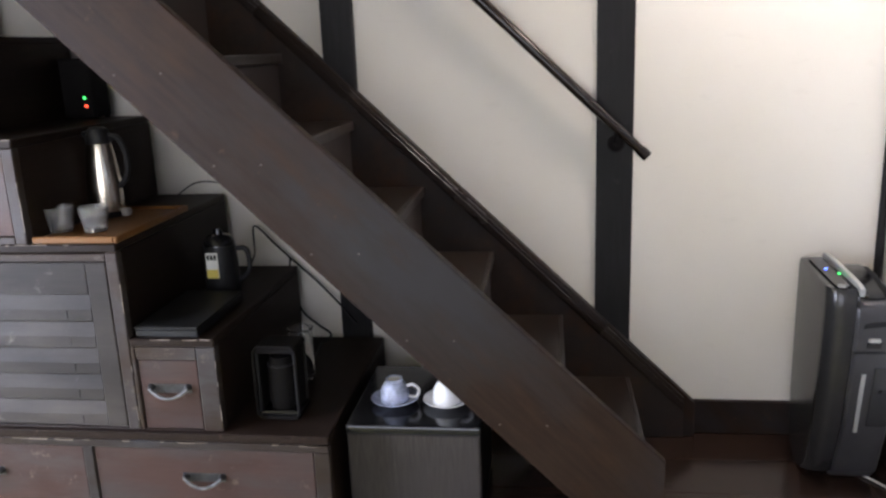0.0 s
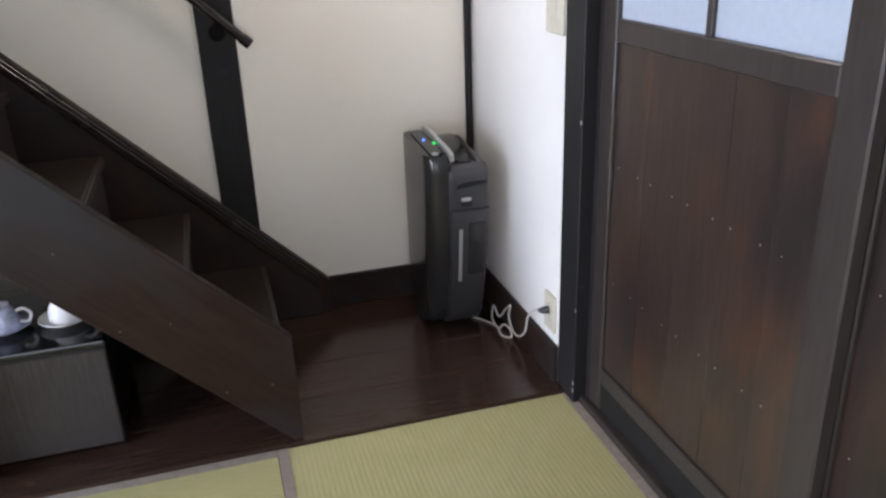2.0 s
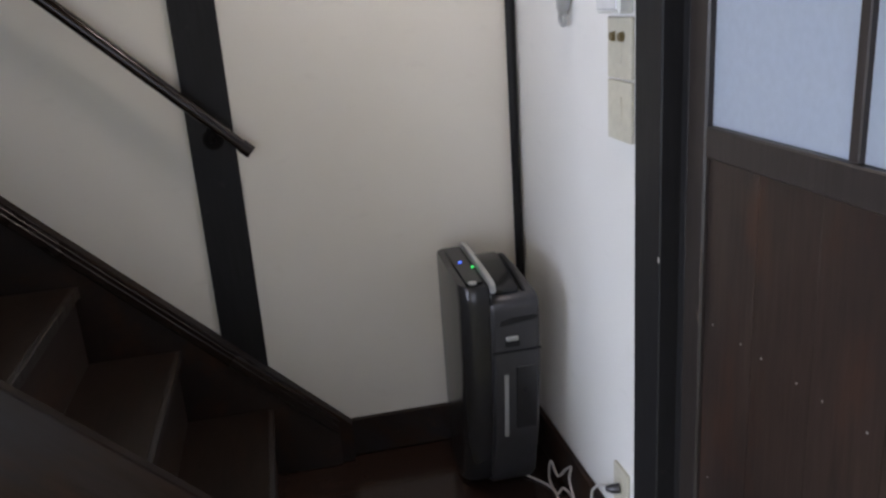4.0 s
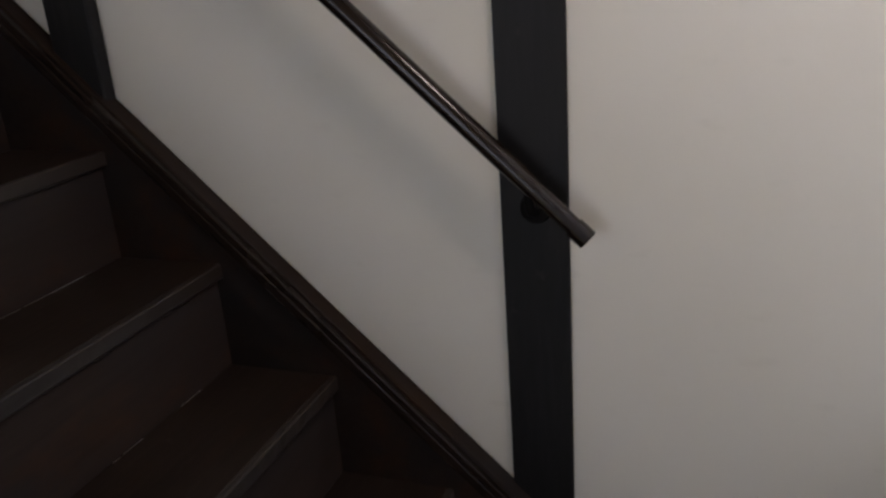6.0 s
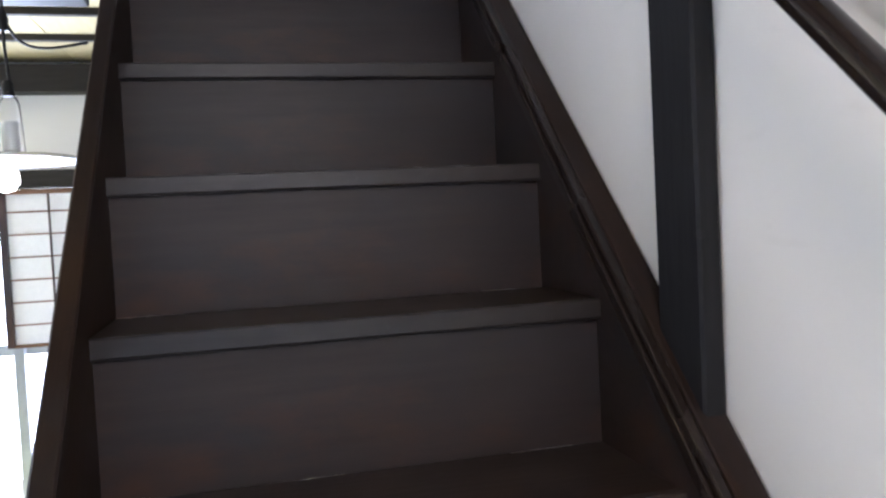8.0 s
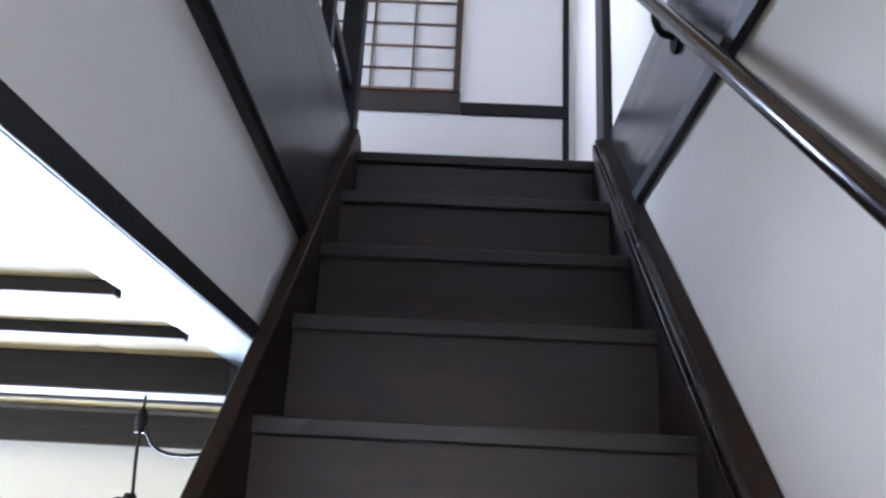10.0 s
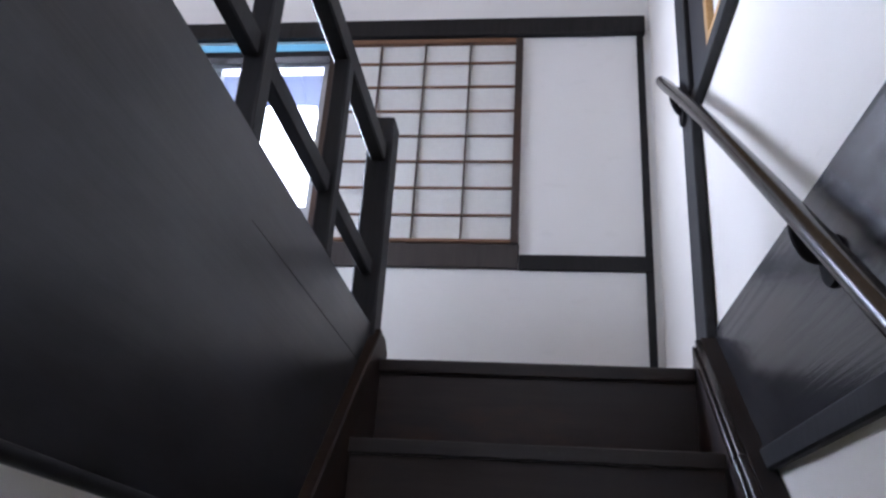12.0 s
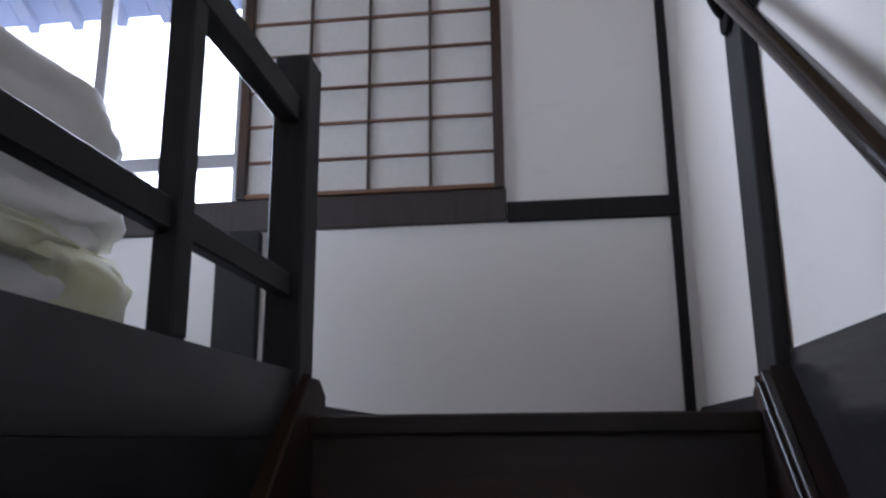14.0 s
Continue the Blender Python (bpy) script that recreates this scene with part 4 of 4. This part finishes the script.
    part("plate", box(-0.009, -0.0005, y0, y1, z0, z1, 0.002), M_IVORY, p)
    part("insert", box(-0.011, -0.0092, (y0 * 0.62 + y1 * 0.38), (y0 * 0.38 + y1 * 0.62), z0 * 0.75 + z1 * 0.25, z0 * 0.25 + z1 * 0.75, 0.0005), M_IVORY, p)
    for y, z in knobs:
        part("knob", tube([(-0.0092, y, z), (-0.018, y, z)], [0.010, 0.008], 16), M_KNOB, p, "dull brass knob", True)


wall_plate("dimmer_switch", -0.781, -0.671, 1.176, 1.295, "ivory dimmer plate with two round knobs on the white wall", ((-0.705, 1.258), (-0.745, 1.258)))
wall_plate("light_switch", -0.781, -0.671, 1.052, 1.172, "blank ivory switch plate on the white wall")
tc = thing("control_box", (-0.001, -0.70, 1.31), "white control box mounted above the dimmer", "control")
part("housing", box(-0.032, -0.0005, -0.778, -0.673, 1.302, 1.43, 0.004), M_WHITEP, tc)
part("cover", box(-0.036, -0.0325, -0.773, -0.678, 1.31, 1.42, 0.002), M_CHINA, tc)
wall_plate("wall_outlet", -0.765, -0.690, 0.165, 0.285, "ivory wall outlet with a grey plug in it", (), "outlet")


def wall_hook():
    h = thing("metal_charm", (-0.001, -0.44, 1.28), "grey cast metal seahorse-shaped charm on a wall pin", "ornament")
    part("pin", tube([(-0.001, -0.462, 1.445), (-0.022, -0.462, 1.447)], 0.004, 10), M_STEEL, h, smooth=True)
    spine = curve_points([(-0.014, -0.462, 1.44), (-0.016, -0.464, 1.40), (-0.018, -0.458, 1.365), (-0.018, -0.447, 1.333), (-0.018, -0.437, 1.312), (-0.018, -0.428, 1.296)], 6)
    n = len(spine) - 1
    part("body", tube(spine, [0.004 + 0.013 * math.sin(math.pi * (i / n) ** 1.4) for i in range(n + 1)], 12), M_SILVER, h, smooth=True)
    part("tail_ring", tube(curve_points([(-0.018, -0.437 + 0.018 * math.cos(a), 1.292 + 0.016 * math.sin(a)) for a in [k * math.pi / 4 for k in range(9)]], 4), 0.0052, 8), M_SILVER, h, smooth=True)
    for k in range(5):
        y, z = -0.425 + 0.002 * k, 1.30 + 0.014 * k
        part("fin", tube([(-0.018, y - 0.010, z), (-0.018, y + 0.014, z + 0.003)], [0.0028, 0.001], 6), M_SILVER, h)


wall_hook()


def power_cord():
    c = thing("power_cord", (-0.05, -0.45, FZ), "coiled off-white power cord with plug", "cable")
    z = FZ + 0.005
    path = [(-0.130, -0.270, z), (-0.114, -0.288, z), (-0.076, -0.343, z), (-0.056, -0.392, z), (-0.062, -0.457, z), (-0.040, -0.488, z + 0.004), (-0.028, -0.445, z + 0.012), (-0.034, -0.400, z + 0.008), (-0.059, -0.417, z + 0.007), (-0.052, -0.335, z + 0.004),
            (-0.034, -0.300, 0.050), (-0.030, -0.345, 0.028), (-0.027, -0.405, 0.085), (-0.027, -0.449, 0.118), (-0.027, -0.432, 0.070), (-0.028, -0.480, 0.032), (-0.027, -0.540, 0.048), (-0.027, -0.585, 0.092), (-0.028, -0.602, 0.145), (-0.028, -0.640, 0.186), (-0.030, -0.690, 0.218), (-0.034, -0.718, 0.228)]
    part("cord", tube(curve_points(path, 8), 0.0035, 8), M_CORDW, c, smooth=True)
    part("plug", tube([(-0.037, -0.714, 0.227), (-0.028, -0.724, 0.231), (-0.0112, -0.732, 0.235)], [0.006, 0.011, 0.012], 10), M_GREY, c, "grey plug", True)


power_cord()


# ---- fridge and cups ----
def mini_fridge():
    f = thing("mini_fridge", (-1.455, -0.5, FZ), "small black bar fridge with wood-grain grey door", "fridge")
    x0, x1, yf, yb, h = -1.642, -1.268, -0.697, -0.27, 0.352
    part("cabinet", box(x0 + 0.003, x1 - 0.003, yf + 0.045, yb, FZ + 0.018, h - 0.022, 0.004), M_BLACK, f)
    part("door", box(x0, x1, yf, yf + 0.042, FZ + 0.02, h - 0.026, 0.004), M_FRIDGE, f, "vertical grained grey door panel")
    part("top", box(x0 - 0.003, x1 + 0.003, yf - 0.004, yb, h - 0.021, h, 0.006, seg=2), M_GLOSSBLACK, f, "glossy black top")
    part("handle_strip", box(x0, x1, yf - 0.002, yf + 0.03, h - 0.0258, h - 0.0215), M_BLACK, f)
    for x in (x0 + 0.03, x1 - 0.03):
        for y in (yf + 0.08, yb - 0.04):
            part("foot", turned([(0.0, 0.0), (0.014, 0.0), (0.014, 0.018), (0.0, 0.018)], (x, y, FZ), 12), M_BLACK, f)
    return h


FRIDGE_TOP = mini_fridge()


def cup_and_saucer(x, y, mat, label, label_s):
    z = FRIDGE_TOP
    solid("saucer", turned([(0.0, 0.002), (0.035, 0.002), (0.037, 0.0), (0.040, 0.002), (0.062, 0.012), (0.070, 0.017), (0.0695, 0.019), (0.060, 0.0145), (0.038, 0.006), (0.0, 0.006)], (x, y, z), 36), mat, label_s, "saucer", "", True)
    c = thing("teacup", (x, y, z + 0.007), label, "cup")
    zc = z + 0.0075
    part("bowl", turned([(0.043, 0.0), (0.0425, 0.018), (0.039, 0.040), (0.030, 0.056), (0.0245, 0.061), (0.0245, 0.069), (0.021, 0.069), (0.020, 0.063), (0.0, 0.063)], (x, y, zc), 32), mat, c, smooth=True)
    part("foot_ring", turned([(0.0, 0.0645), (0.0195, 0.0645), (0.0195, 0.066), (0.0, 0.066)], (x, y, zc), 24), M_CHINA, c)
    part("handle", tube(curve_points([(x + 0.037, y, zc + 0.045), (x + 0.056, y, zc + 0.050), (x + 0.072, y, zc + 0.034), (x + 0.063, y, zc + 0.013), (x + 0.040, y, zc + 0.014)], 6), 0.0045, 8), M_CHINA, c, smooth=True)


cup_and_saucer(-1.530, -0.545, M_CHINAB, "blue and white teacup turned upside down on its saucer", "blue and white china saucer on the fridge")
cup_and_saucer(-1.375, -0.545, M_CHINA, "white teacup turned upside down on its saucer", "white china saucer on the fridge")


# ---- step chest ----
def bail_handle(x, z, y, parent):
    part("handle", tube(curve_points([(x + 0.011 * i, y - 0.022 + 0.0004 * i * i, z - 0.013 + 0.001 * i * i) for i in range(-5, 6)], 3), 0.0048, 8), M_BAIL, parent, "worn iron bail handle", True)
    part("back_plate", box(x - 0.062, x + 0.062, y - 0.0015, y + 0.0005, z - 0.004, z + 0.022, 0.0005), M_IRON, parent, "dark iron back plate")
    for sx in (-1, 1):
        part("rosette", tube([(x + sx * 0.052, y + 0.001, z + 0.012), (x + sx * 0.052, y - 0.014, z + 0.012)], [0.011, 0.006], 10), M_IRON, parent, smooth=True)


def chest_step(x0, x1, top, front, label, rp=0.034, lp=0.034):
    """One unit of the step chest: frame, side panels, top board and its front."""
    yf, yb = -0.785, -0.05
    c = thing("step_chest", ((x0 + x1) / 2, (yf + yb) / 2, FZ), label, "chest", "step chest units")
    t = 0.022
    part("top", box(x0, x1, yf, yb, top - 0.022, top, 0.003), M_TANSU_SHADED, c, "worn top board, shade under the stairs put into its colour")
    part("side_panel", box(x1 - 0.016, x1, yf + 0.03, yb, FZ, top - 0.0225), M_TANSU_SHADED, c)
    part("side_panel", box(x0, x0 + 0.016, yf + 0.03, yb, FZ, top - 0.0225), M_TANSU_SHADED, c)
    part("post", box(x1 - rp, x1, yf, yf + 0.03, FZ, top - 0.0225, 0.003), M_TANSU, c)
    part("post", box(x0, x0 + lp, yf, yf + 0.03, FZ, top - 0.0225, 0.003), M_TANSU, c)
    part("back", box(x0 + 0.016, x1 - 0.016, yb - 0.01, yb, FZ, top - 0.0225), M_TANSU_SHADED, c)
    a, b = x0 + lp + 0.0005, x1 - rp - 0.0005
    z = FZ
    for kind, h in front:
        if kind == "rail":
            part("rail", box(a, b, yf + 0.001, yf + 0.03, z, z + h, 0.002), M_TANSU, c)
        elif kind == "drawer":
            d = part("drawer", box(a + 0.002, b - 0.002, yf + 0.006, yf + 0.028, z + 0.002, z + h - 0.002, 0.002), M_DRAWER, c, "reddish brown drawer front")
            bail_handle((a + b) / 2, z + h * 0.55, yf + 0.006, d)
        elif kind == "slats":
            part("slat_door", box(a + 0.001, b - 0.001, yf + 0.020, yf + 0.028, z + 0.001, z + h - 0.001), M_SLAT, c)
            part("door_stile", box(b - 0.062, b - 0.002, yf + 0.003, yf + 0.0195, z + 0.002, z + h - 0.002, 0.003), M_SLAT, c)
            pitch = 0.0765
            for i in range(5):
                zi = z + 0.003 + i * pitch
                hs = pitch * 0.97
                part("slat", prism([(yf + 0.0195, zi), (yf + 0.007, zi), (yf + 0.004, zi + 0.004), (yf + 0.006, zi + 0.46 * hs), (yf + 0.0165, zi + hs), (yf + 0.0195, zi + hs)], "x", a + 0.002, b - 0.063), M_SLAT, c)
                part("split", box(b - 0.135, b - 0.1335, yf + 0.0035, yf + 0.006, zi + 0.006, zi + 0.42 * hs), M_MATT, c, "dark strip painting a small shadow")
            part("top_board", box(a + 0.002, b - 0.063, yf + 0.005, yf + 0.0195, z + 0.003 + 5 * pitch, z + h - 0.003, 0.002), M_SLAT, c)
        z += h
    return c


def wide_base(x0, x1, top):
    yf, yb = -0.80, -0.045
    c = thing("drawer_chest", ((x0 + x1) / 2, (yf + yb) / 2, FZ), "worn brown wooden chest base with wide drawers", "chest", "step chest units")
    part("top", box(x0, x1, yf, yb, top - 0.024, top, 0.003), M_TANSU_SHADED, c, "worn top board, shade under the stairs put into its colour")
    part("top_edge", box(x0, x1, yf - 0.002, yf + 0.02, top - 0.046, top - 0.0245, 0.002), M_TANSU, c)
    part("side_panel", box(x1 - 0.018, x1 - 0.001, yf + 0.03, yb, FZ, top - 0.0245), M_TANSU_SHADED, c)
    part("back", box(x0, x1 - 0.018, yb - 0.01, yb, FZ, top - 0.0245), M_TANSU_SHADED, c)
    part("bottom_rail", box(x0, x1 - 0.045, yf + 0.001, yf + 0.03, FZ, FZ + 0.05, 0.002), M_TANSU, c)
    part("post", box(x1 - 0.044, x1, yf, yf + 0.03, FZ, top - 0.0465, 0.003), M_TANSU, c)
    cuts = (x1 - 0.045, -2.345, -2.375, -3.0, -3.03, x0)
    for a, b in ((cuts[0], cuts[1]), (cuts[2], cuts[3]), (cuts[4], cuts[5])):
        d = part("drawer", box(b + 0.002, a - 0.002, yf + 0.006, yf + 0.028, FZ + 0.052, top - 0.048, 0.002), M_DRAWER, c, "reddish brown drawer front")
        bail_handle((a + b) / 2, (FZ + top) / 2 + 0.035, yf + 0.006, d)
    worn_edge(c, -2.75, x1, yf - 0.002, top - 0.0245, 16, random.Random(5))
    for b in (-2.36, -3.015):
        part("divider", box(b - 0.0145, b + 0.0145, yf, yf + 0.03, FZ + 0.051, top - 0.047, 0.002), M_TANSU, c)
    return c




def worn_edge(parent, x0, x1, y, z, count, rng):
    """Short pale scuffs along a front edge."""
    for _ in range(count):
        a = rng.uniform(x0, x1 - 0.02)
        b = min(x1, a + rng.uniform(0.008, 0.06))
        part("scuff", box(a, b, y - 0.0006, y + 0.002, z - rng.uniform(0.0015, 0.005), z + 0.0006), M_CHIP, parent)




wide_base(-3.6, -1.664, 0.366)


def chest_block(x0, x1, z0, top, front, label, rp=0.034, lp=0.034):
    c = chest_step(x0, x1, top - z0 + FZ, front, label, rp, lp)
    rng = random.Random(int(-x1 * 1000))
    worn_edge(c, max(x0, -2.75), x1, -0.785, top - z0 + FZ, 9, rng)
    for _ in range(5):
        z = rng.uniform(FZ + 0.02, top - z0 - 0.05)
        part("scuff", box(x1 - 0.003, x1 + 0.0006, -0.7856, -0.7835, z, z + rng.uniform(0.01, 0.05)), M_CHIP, c)
    c.location.z = z0 + 0.0005
    return c


chest_block(-2.199, -1.960, 0.366, 0.633, (("rail", 0.002), ("drawer", 0.205), ("rail", 0.037)), "worn brown chest unit with one small drawer", 0.055, 0.012)
chest_block(-3.45, -2.200, 0.366, 0.895, (("rail", 0.004), ("slats", 0.478), ("rail", 0.021)), "worn brown chest unit with slatted front")
chest_block(-3.45, -2.446, 0.8955, 1.172, (("rail", 0.02), ("drawer", 0.21), ("rail", 0.02)), "worn brown upper chest unit with one drawer")
chest_block(-3.45, -2.698, 1.1725, 1.442, (("rail", 0.02), ("drawer", 0.20), ("rail", 0.02)), "dark worn top chest unit with one drawer")
chest_block(-3.45, -2.95, 1.4425, 1.71, (("rail", 0.02), ("drawer", 0.20), ("rail", 0.02)), "unseen topmost chest unit continuing the steps, with one drawer")

# ---- things on the step chest ----
def insulated_jug(x, y, z):
    j = thing("insulated_jug", (x, y, z), "brushed steel insulated jug with black handle and lid", "jug")
    part("body", turned([(0.0, 0.0), (0.050, 0.0), (0.0505, 0.03), (0.048, 0.10), (0.040, 0.165), (0.0335, 0.20), (0.0, 0.20)], (x, y, z + 0.018), 32), M_STEEL, j, smooth=True)
    part("base", turned([(0.0, 0.0), (0.050, 0.0), (0.052, 0.004), (0.0515, 0.018), (0.0, 0.018)], (x, y, z), 32), M_BLACK, j, smooth=True)
    part("handle_foot", box(x + 0.044, x + 0.070, y - 0.014, y + 0.014, z + 0.001, z + 0.022, 0.004), M_SILVER, j, "pale metal foot below the handle")
    part("collar", turned([(0.034, 0.0), (0.0365, 0.004), (0.034, 0.028), (0.030, 0.036), (0.0, 0.036)], (x, y, z + 0.2185), 28), M_BLACK, j, smooth=True)
    part("lid", turned([(0.0, 0.014), (0.018, 0.013), (0.028, 0.007), (0.030, 0.0), (0.0, 0.0)], (x, y, z + 0.2545), 28), M_BLACK, j, smooth=True)
    part("spout", prism([(x - 0.030, z + 0.222), (x - 0.050, z + 0.250), (x - 0.046, z + 0.256), (x - 0.028, z + 0.254)], "y", y - 0.012, y + 0.012, 0.003), M_BLACK, j)
    part("handle", tube(curve_points([(x + 0.032, y, z + 0.240), (x + 0.062, y, z + 0.232), (x + 0.080, y, z + 0.185), (x + 0.076, y, z + 0.125), (x + 0.048, y, z + 0.088)], 7), 0.0085, 10), M_BLACK, j, smooth=True)


def tumbler(x, y, z):
    solid("tumbler", turned([(0.0, 0.0), (0.029, 0.0), (0.031, 0.003), (0.033, 0.020), (0.0405, 0.060), (0.0410, 0.069), (0.0390, 0.069), (0.0375, 0.058), (0.030, 0.020), (0.028, 0.010), (0.0, 0.009)], (x, y, z), 24), M_TUMBLERGLASS, "clear glass tumbler on the wooden tray", "glass", "", True)["group"] = "tumblers"


tr = thing("serving_tray", (-2.34, -0.56, 0.895), "honey-brown wooden serving tray on the step chest", "tray")
part("base", box(-2.438, -2.208, -0.765, -0.36, 0.8957, 0.904, 0.002), M_TRAY, tr)
for a, b, c, d in ((-2.438, -2.208, -0.778, -0.7655), (-2.438, -2.208, -0.3595, -0.347), (-2.2075, -2.196, -0.778, -0.347)):
    part("rim", box(a, b, c, d, 0.8957, 0.914, 0.003), M_TRAY, tr)
insulated_jug(-2.400, -0.455, 0.9045)
tumbler(-2.423, -0.662, 0.9045)
tumbler(-2.322, -0.660, 0.9045)


def set_box():
    z = 1.1725
    b = thing("modem", (-2.63, -0.12, z), "small black modem with green and red lights", "electronics")
    part("case", box(-2.690, -2.575, -0.150, -0.055, z + 0.006, z + 0.20, 0.005), M_MATT, b)
    part("front_panel", box(-2.684, -2.581, -0.1545, -0.1505, z + 0.014, z + 0.192, 0.0015), M_MATT, b)
    part("green_lamp", box(-2.610, -2.602, -0.157, -0.155, z + 0.067, z + 0.074), M_GREEN, b)
    part("red_lamp", box(-2.608, -2.599, -0.157, -0.155, z + 0.040, z + 0.048), M_RED, b)
    for x in (-2.68, -2.585):
        for y in (-0.14, -0.065):
            part("foot", box(x - 0.006, x + 0.006, y - 0.006, y + 0.006, z, z + 0.0055), M_MATT, b)


set_box()


def coffee_grinder(x, y, z):
    k = thing("coffee_grinder", (x, y, z), "black electric grinder with white and yellow label", "appliance")
    part("body", turned([(0.0, 0.0), (0.052, 0.0), (0.055, 0.006), (0.053, 0.10), (0.049, 0.155), (0.0, 0.155)], (x, y, z), 28), M_BLACK, k, smooth=True)
    part("lid", turned([(0.0, 0.050), (0.012, 0.050), (0.015, 0.034), (0.034, 0.028), (0.046, 0.012), (0.0485, 0.0), (0.0, 0.0)], (x, y, z + 0.1555), 28), M_GLOSSBLACK, k, smooth=True)
    part("handle", tube(curve_points([(x + 0.045, y + 0.01, z + 0.140), (x + 0.082, y + 0.012, z + 0.135), (x + 0.086, y + 0.012, z + 0.07), (x + 0.050, y + 0.01, z + 0.035)], 6), 0.008, 10), M_BLACK, k, smooth=True)
    lab = part("label", box(x - 0.024, x + 0.014, y - 0.0570, y - 0.0535, z + 0.060, z + 0.140), M_WHITEP, k, "white label with a yellow foot")
    part("label_band", box(x - 0.0235, x + 0.0135, y - 0.0580, y - 0.0571, z + 0.0605, z + 0.088), M_YELLOW, lab)
    for i in range(3):
        part("label_bar", box(x - 0.020 + 0.011 * i, x - 0.012 + 0.011 * i, y - 0.0580, y - 0.0571, z + 0.118, z + 0.134), M_BLACK, lab)


coffee_grinder(-2.103, -0.36, 0.6345)

fb = thing("flat_box", (-2.1, -0.6, 0.634), "flat dark grey box lying on the step chest", "box")
part("base", box(-2.185, -2.008, -0.772, -0.44, 0.6337, 0.655, 0.003), M_BLACK, fb)
part("lid", box(-2.187, -2.006, -0.774, -0.438, 0.6553, 0.664, 0.003), M_BLACK, fb)


def lantern(x, y, z):
    l = thing("table_lantern", (x, y, z), "small black metal table lantern with a rounded front frame", "lantern")
    w, d, h = 0.060, 0.050, 0.212
    for sx in (-1, 1):
        part("side_panel", box(x + sx * (w - 0.009) - 0.0015, x + sx * (w - 0.009) + 0.0015, y - d + 0.014, y + d - 0.014, z + 0.0225, z + h - 0.0205), M_MATT, l)
    loop = [(x - w + 0.012, y - d - 0.004, z + 0.002), (x + w - 0.012, y - d - 0.004, z + 0.002), (x + w, y - d - 0.004, z + 0.016), (x + w, y - d - 0.004, z + h - 0.016), (x + w - 0.012, y - d - 0.004, z + h), (x - w + 0.012, y - d - 0.004, z + h), (x - w, y - d - 0.004, z + h - 0.016), (x - w, y - d - 0.004, z + 0.016), (x - w + 0.012, y - d - 0.004, z + 0.002)]
    part("front_frame", tube([Vector(q) + Vector((0, 0, 0.004)) for q in loop], 0.0050, 8), M_MATT, l, "rounded black frame", True)
    part("base", box(x - w, x + w, y - d, y + d, z, z + 0.022, 0.005), M_GLOSSBLACK, l)
    part("roof", box(x - w, x + w, y - d, y + d, z + h - 0.02, z + h, 0.005), M_MATT, l)
    for sx in (-1, 1):
        for sy in (-1, 1):
            part("corner_bar", tube([(x + sx * (w - 0.006), y + sy * (d - 0.006), z + 0.022), (x + sx * (w - 0.006), y + sy * (d - 0.006), z + h - 0.02)], 0.0045, 8), M_BLACK, l, smooth=True)
    part("inner_shade", turned([(0.0, 0.0), (0.036, 0.0), (0.040, 0.02), (0.040, 0.12), (0.030, 0.15), (0.0, 0.15)], (x, y, z + 0.0225), 20), M_MATT, l, "black inner shade", True)
    for zz in (0.055, 0.15):
        part("ring", tube(curve_points([(x + 0.036 * math.cos(a), y + 0.036 * math.sin(a), z + zz) for a in [k * math.pi / 4 for k in range(9)]], 4), 0.004, 8), M_BLACK, l, smooth=True)


lantern(-1.829, -0.650, 0.3665)
solid("glass_jar", turned([(0.0, 0.0), (0.036, 0.0), (0.038, 0.004), (0.038, 0.16), (0.041, 0.168), (0.038, 0.170), (0.036, 0.16), (0.036, 0.006), (0.0, 0.005)], (-1.845, -0.42, 0.3665), 24), M_GLASS, "tall clear glass jar on the step chest", "jar", "", True)


def loose_cable(name, path, r, label):
    solid(name, tube(curve_points(path, 8), r, 8), M_BLACK, label, "cable", "", True)


loose_cable("appliance_cable", [(-2.05, -0.35, 0.665), (-2.04, -0.24, 0.72), (-2.10, -0.06, 0.78), (-2.04, -0.03, 0.705), (-1.978, -0.03, 0.645), (-1.901, -0.03, 0.572), (-1.824, -0.04, 0.494), (-1.76, -0.05, 0.42)], 0.0035, "black appliance cable trailing behind the chest")
loose_cable("lantern_cable", [(-1.989, -0.035, 0.66), (-1.99, -0.05, 0.572), (-1.955, -0.05, 0.466), (-1.900, -0.05, 0.413), (-1.854, -0.06, 0.380), (-1.87, -0.14, 0.3705), (-1.85, -0.30, 0.3705), (-1.835, -0.59, 0.372)], 0.004, "black lantern cable hanging down behind the chest")
loose_cable("wall_cable", [(-2.35, -0.10, 0.90), (-2.30, -0.05, 0.935), (-2.22, -0.03, 0.93), (-2.12, -0.03, 0.905), (-2.05, -0.03, 0.86), (-1.98, -0.04, 0.78)], 0.0025, "thin dark cable along the plaster wall")
# ---- wooden floor, plank by plank ----
fl = tagged(new("floor", mesh_of(box(END_X, 0.0, -0.835, 0.0, -0.1, FZ - 0.014), "floor", M_BEAM_X)), "dark glossy lacquered plank floor", "floor", "", "structure")
PW = 0.2085
for r, first in enumerate((-2.6, -1.95, -3.1, -2.2)):
    y0 = -0.834 + r * PW
    cuts = (END_X + 0.002, first, -0.0005)
    for a, b in zip(cuts, cuts[1:]):
        part("plank", box(a + 0.0008, b - 0.0008, y0 + 0.0008, min(y0 + PW, 0.0) - 0.0008, FZ - 0.0135, FZ - 0.0003 * r, 0.0014), M_FLOOR, fl)
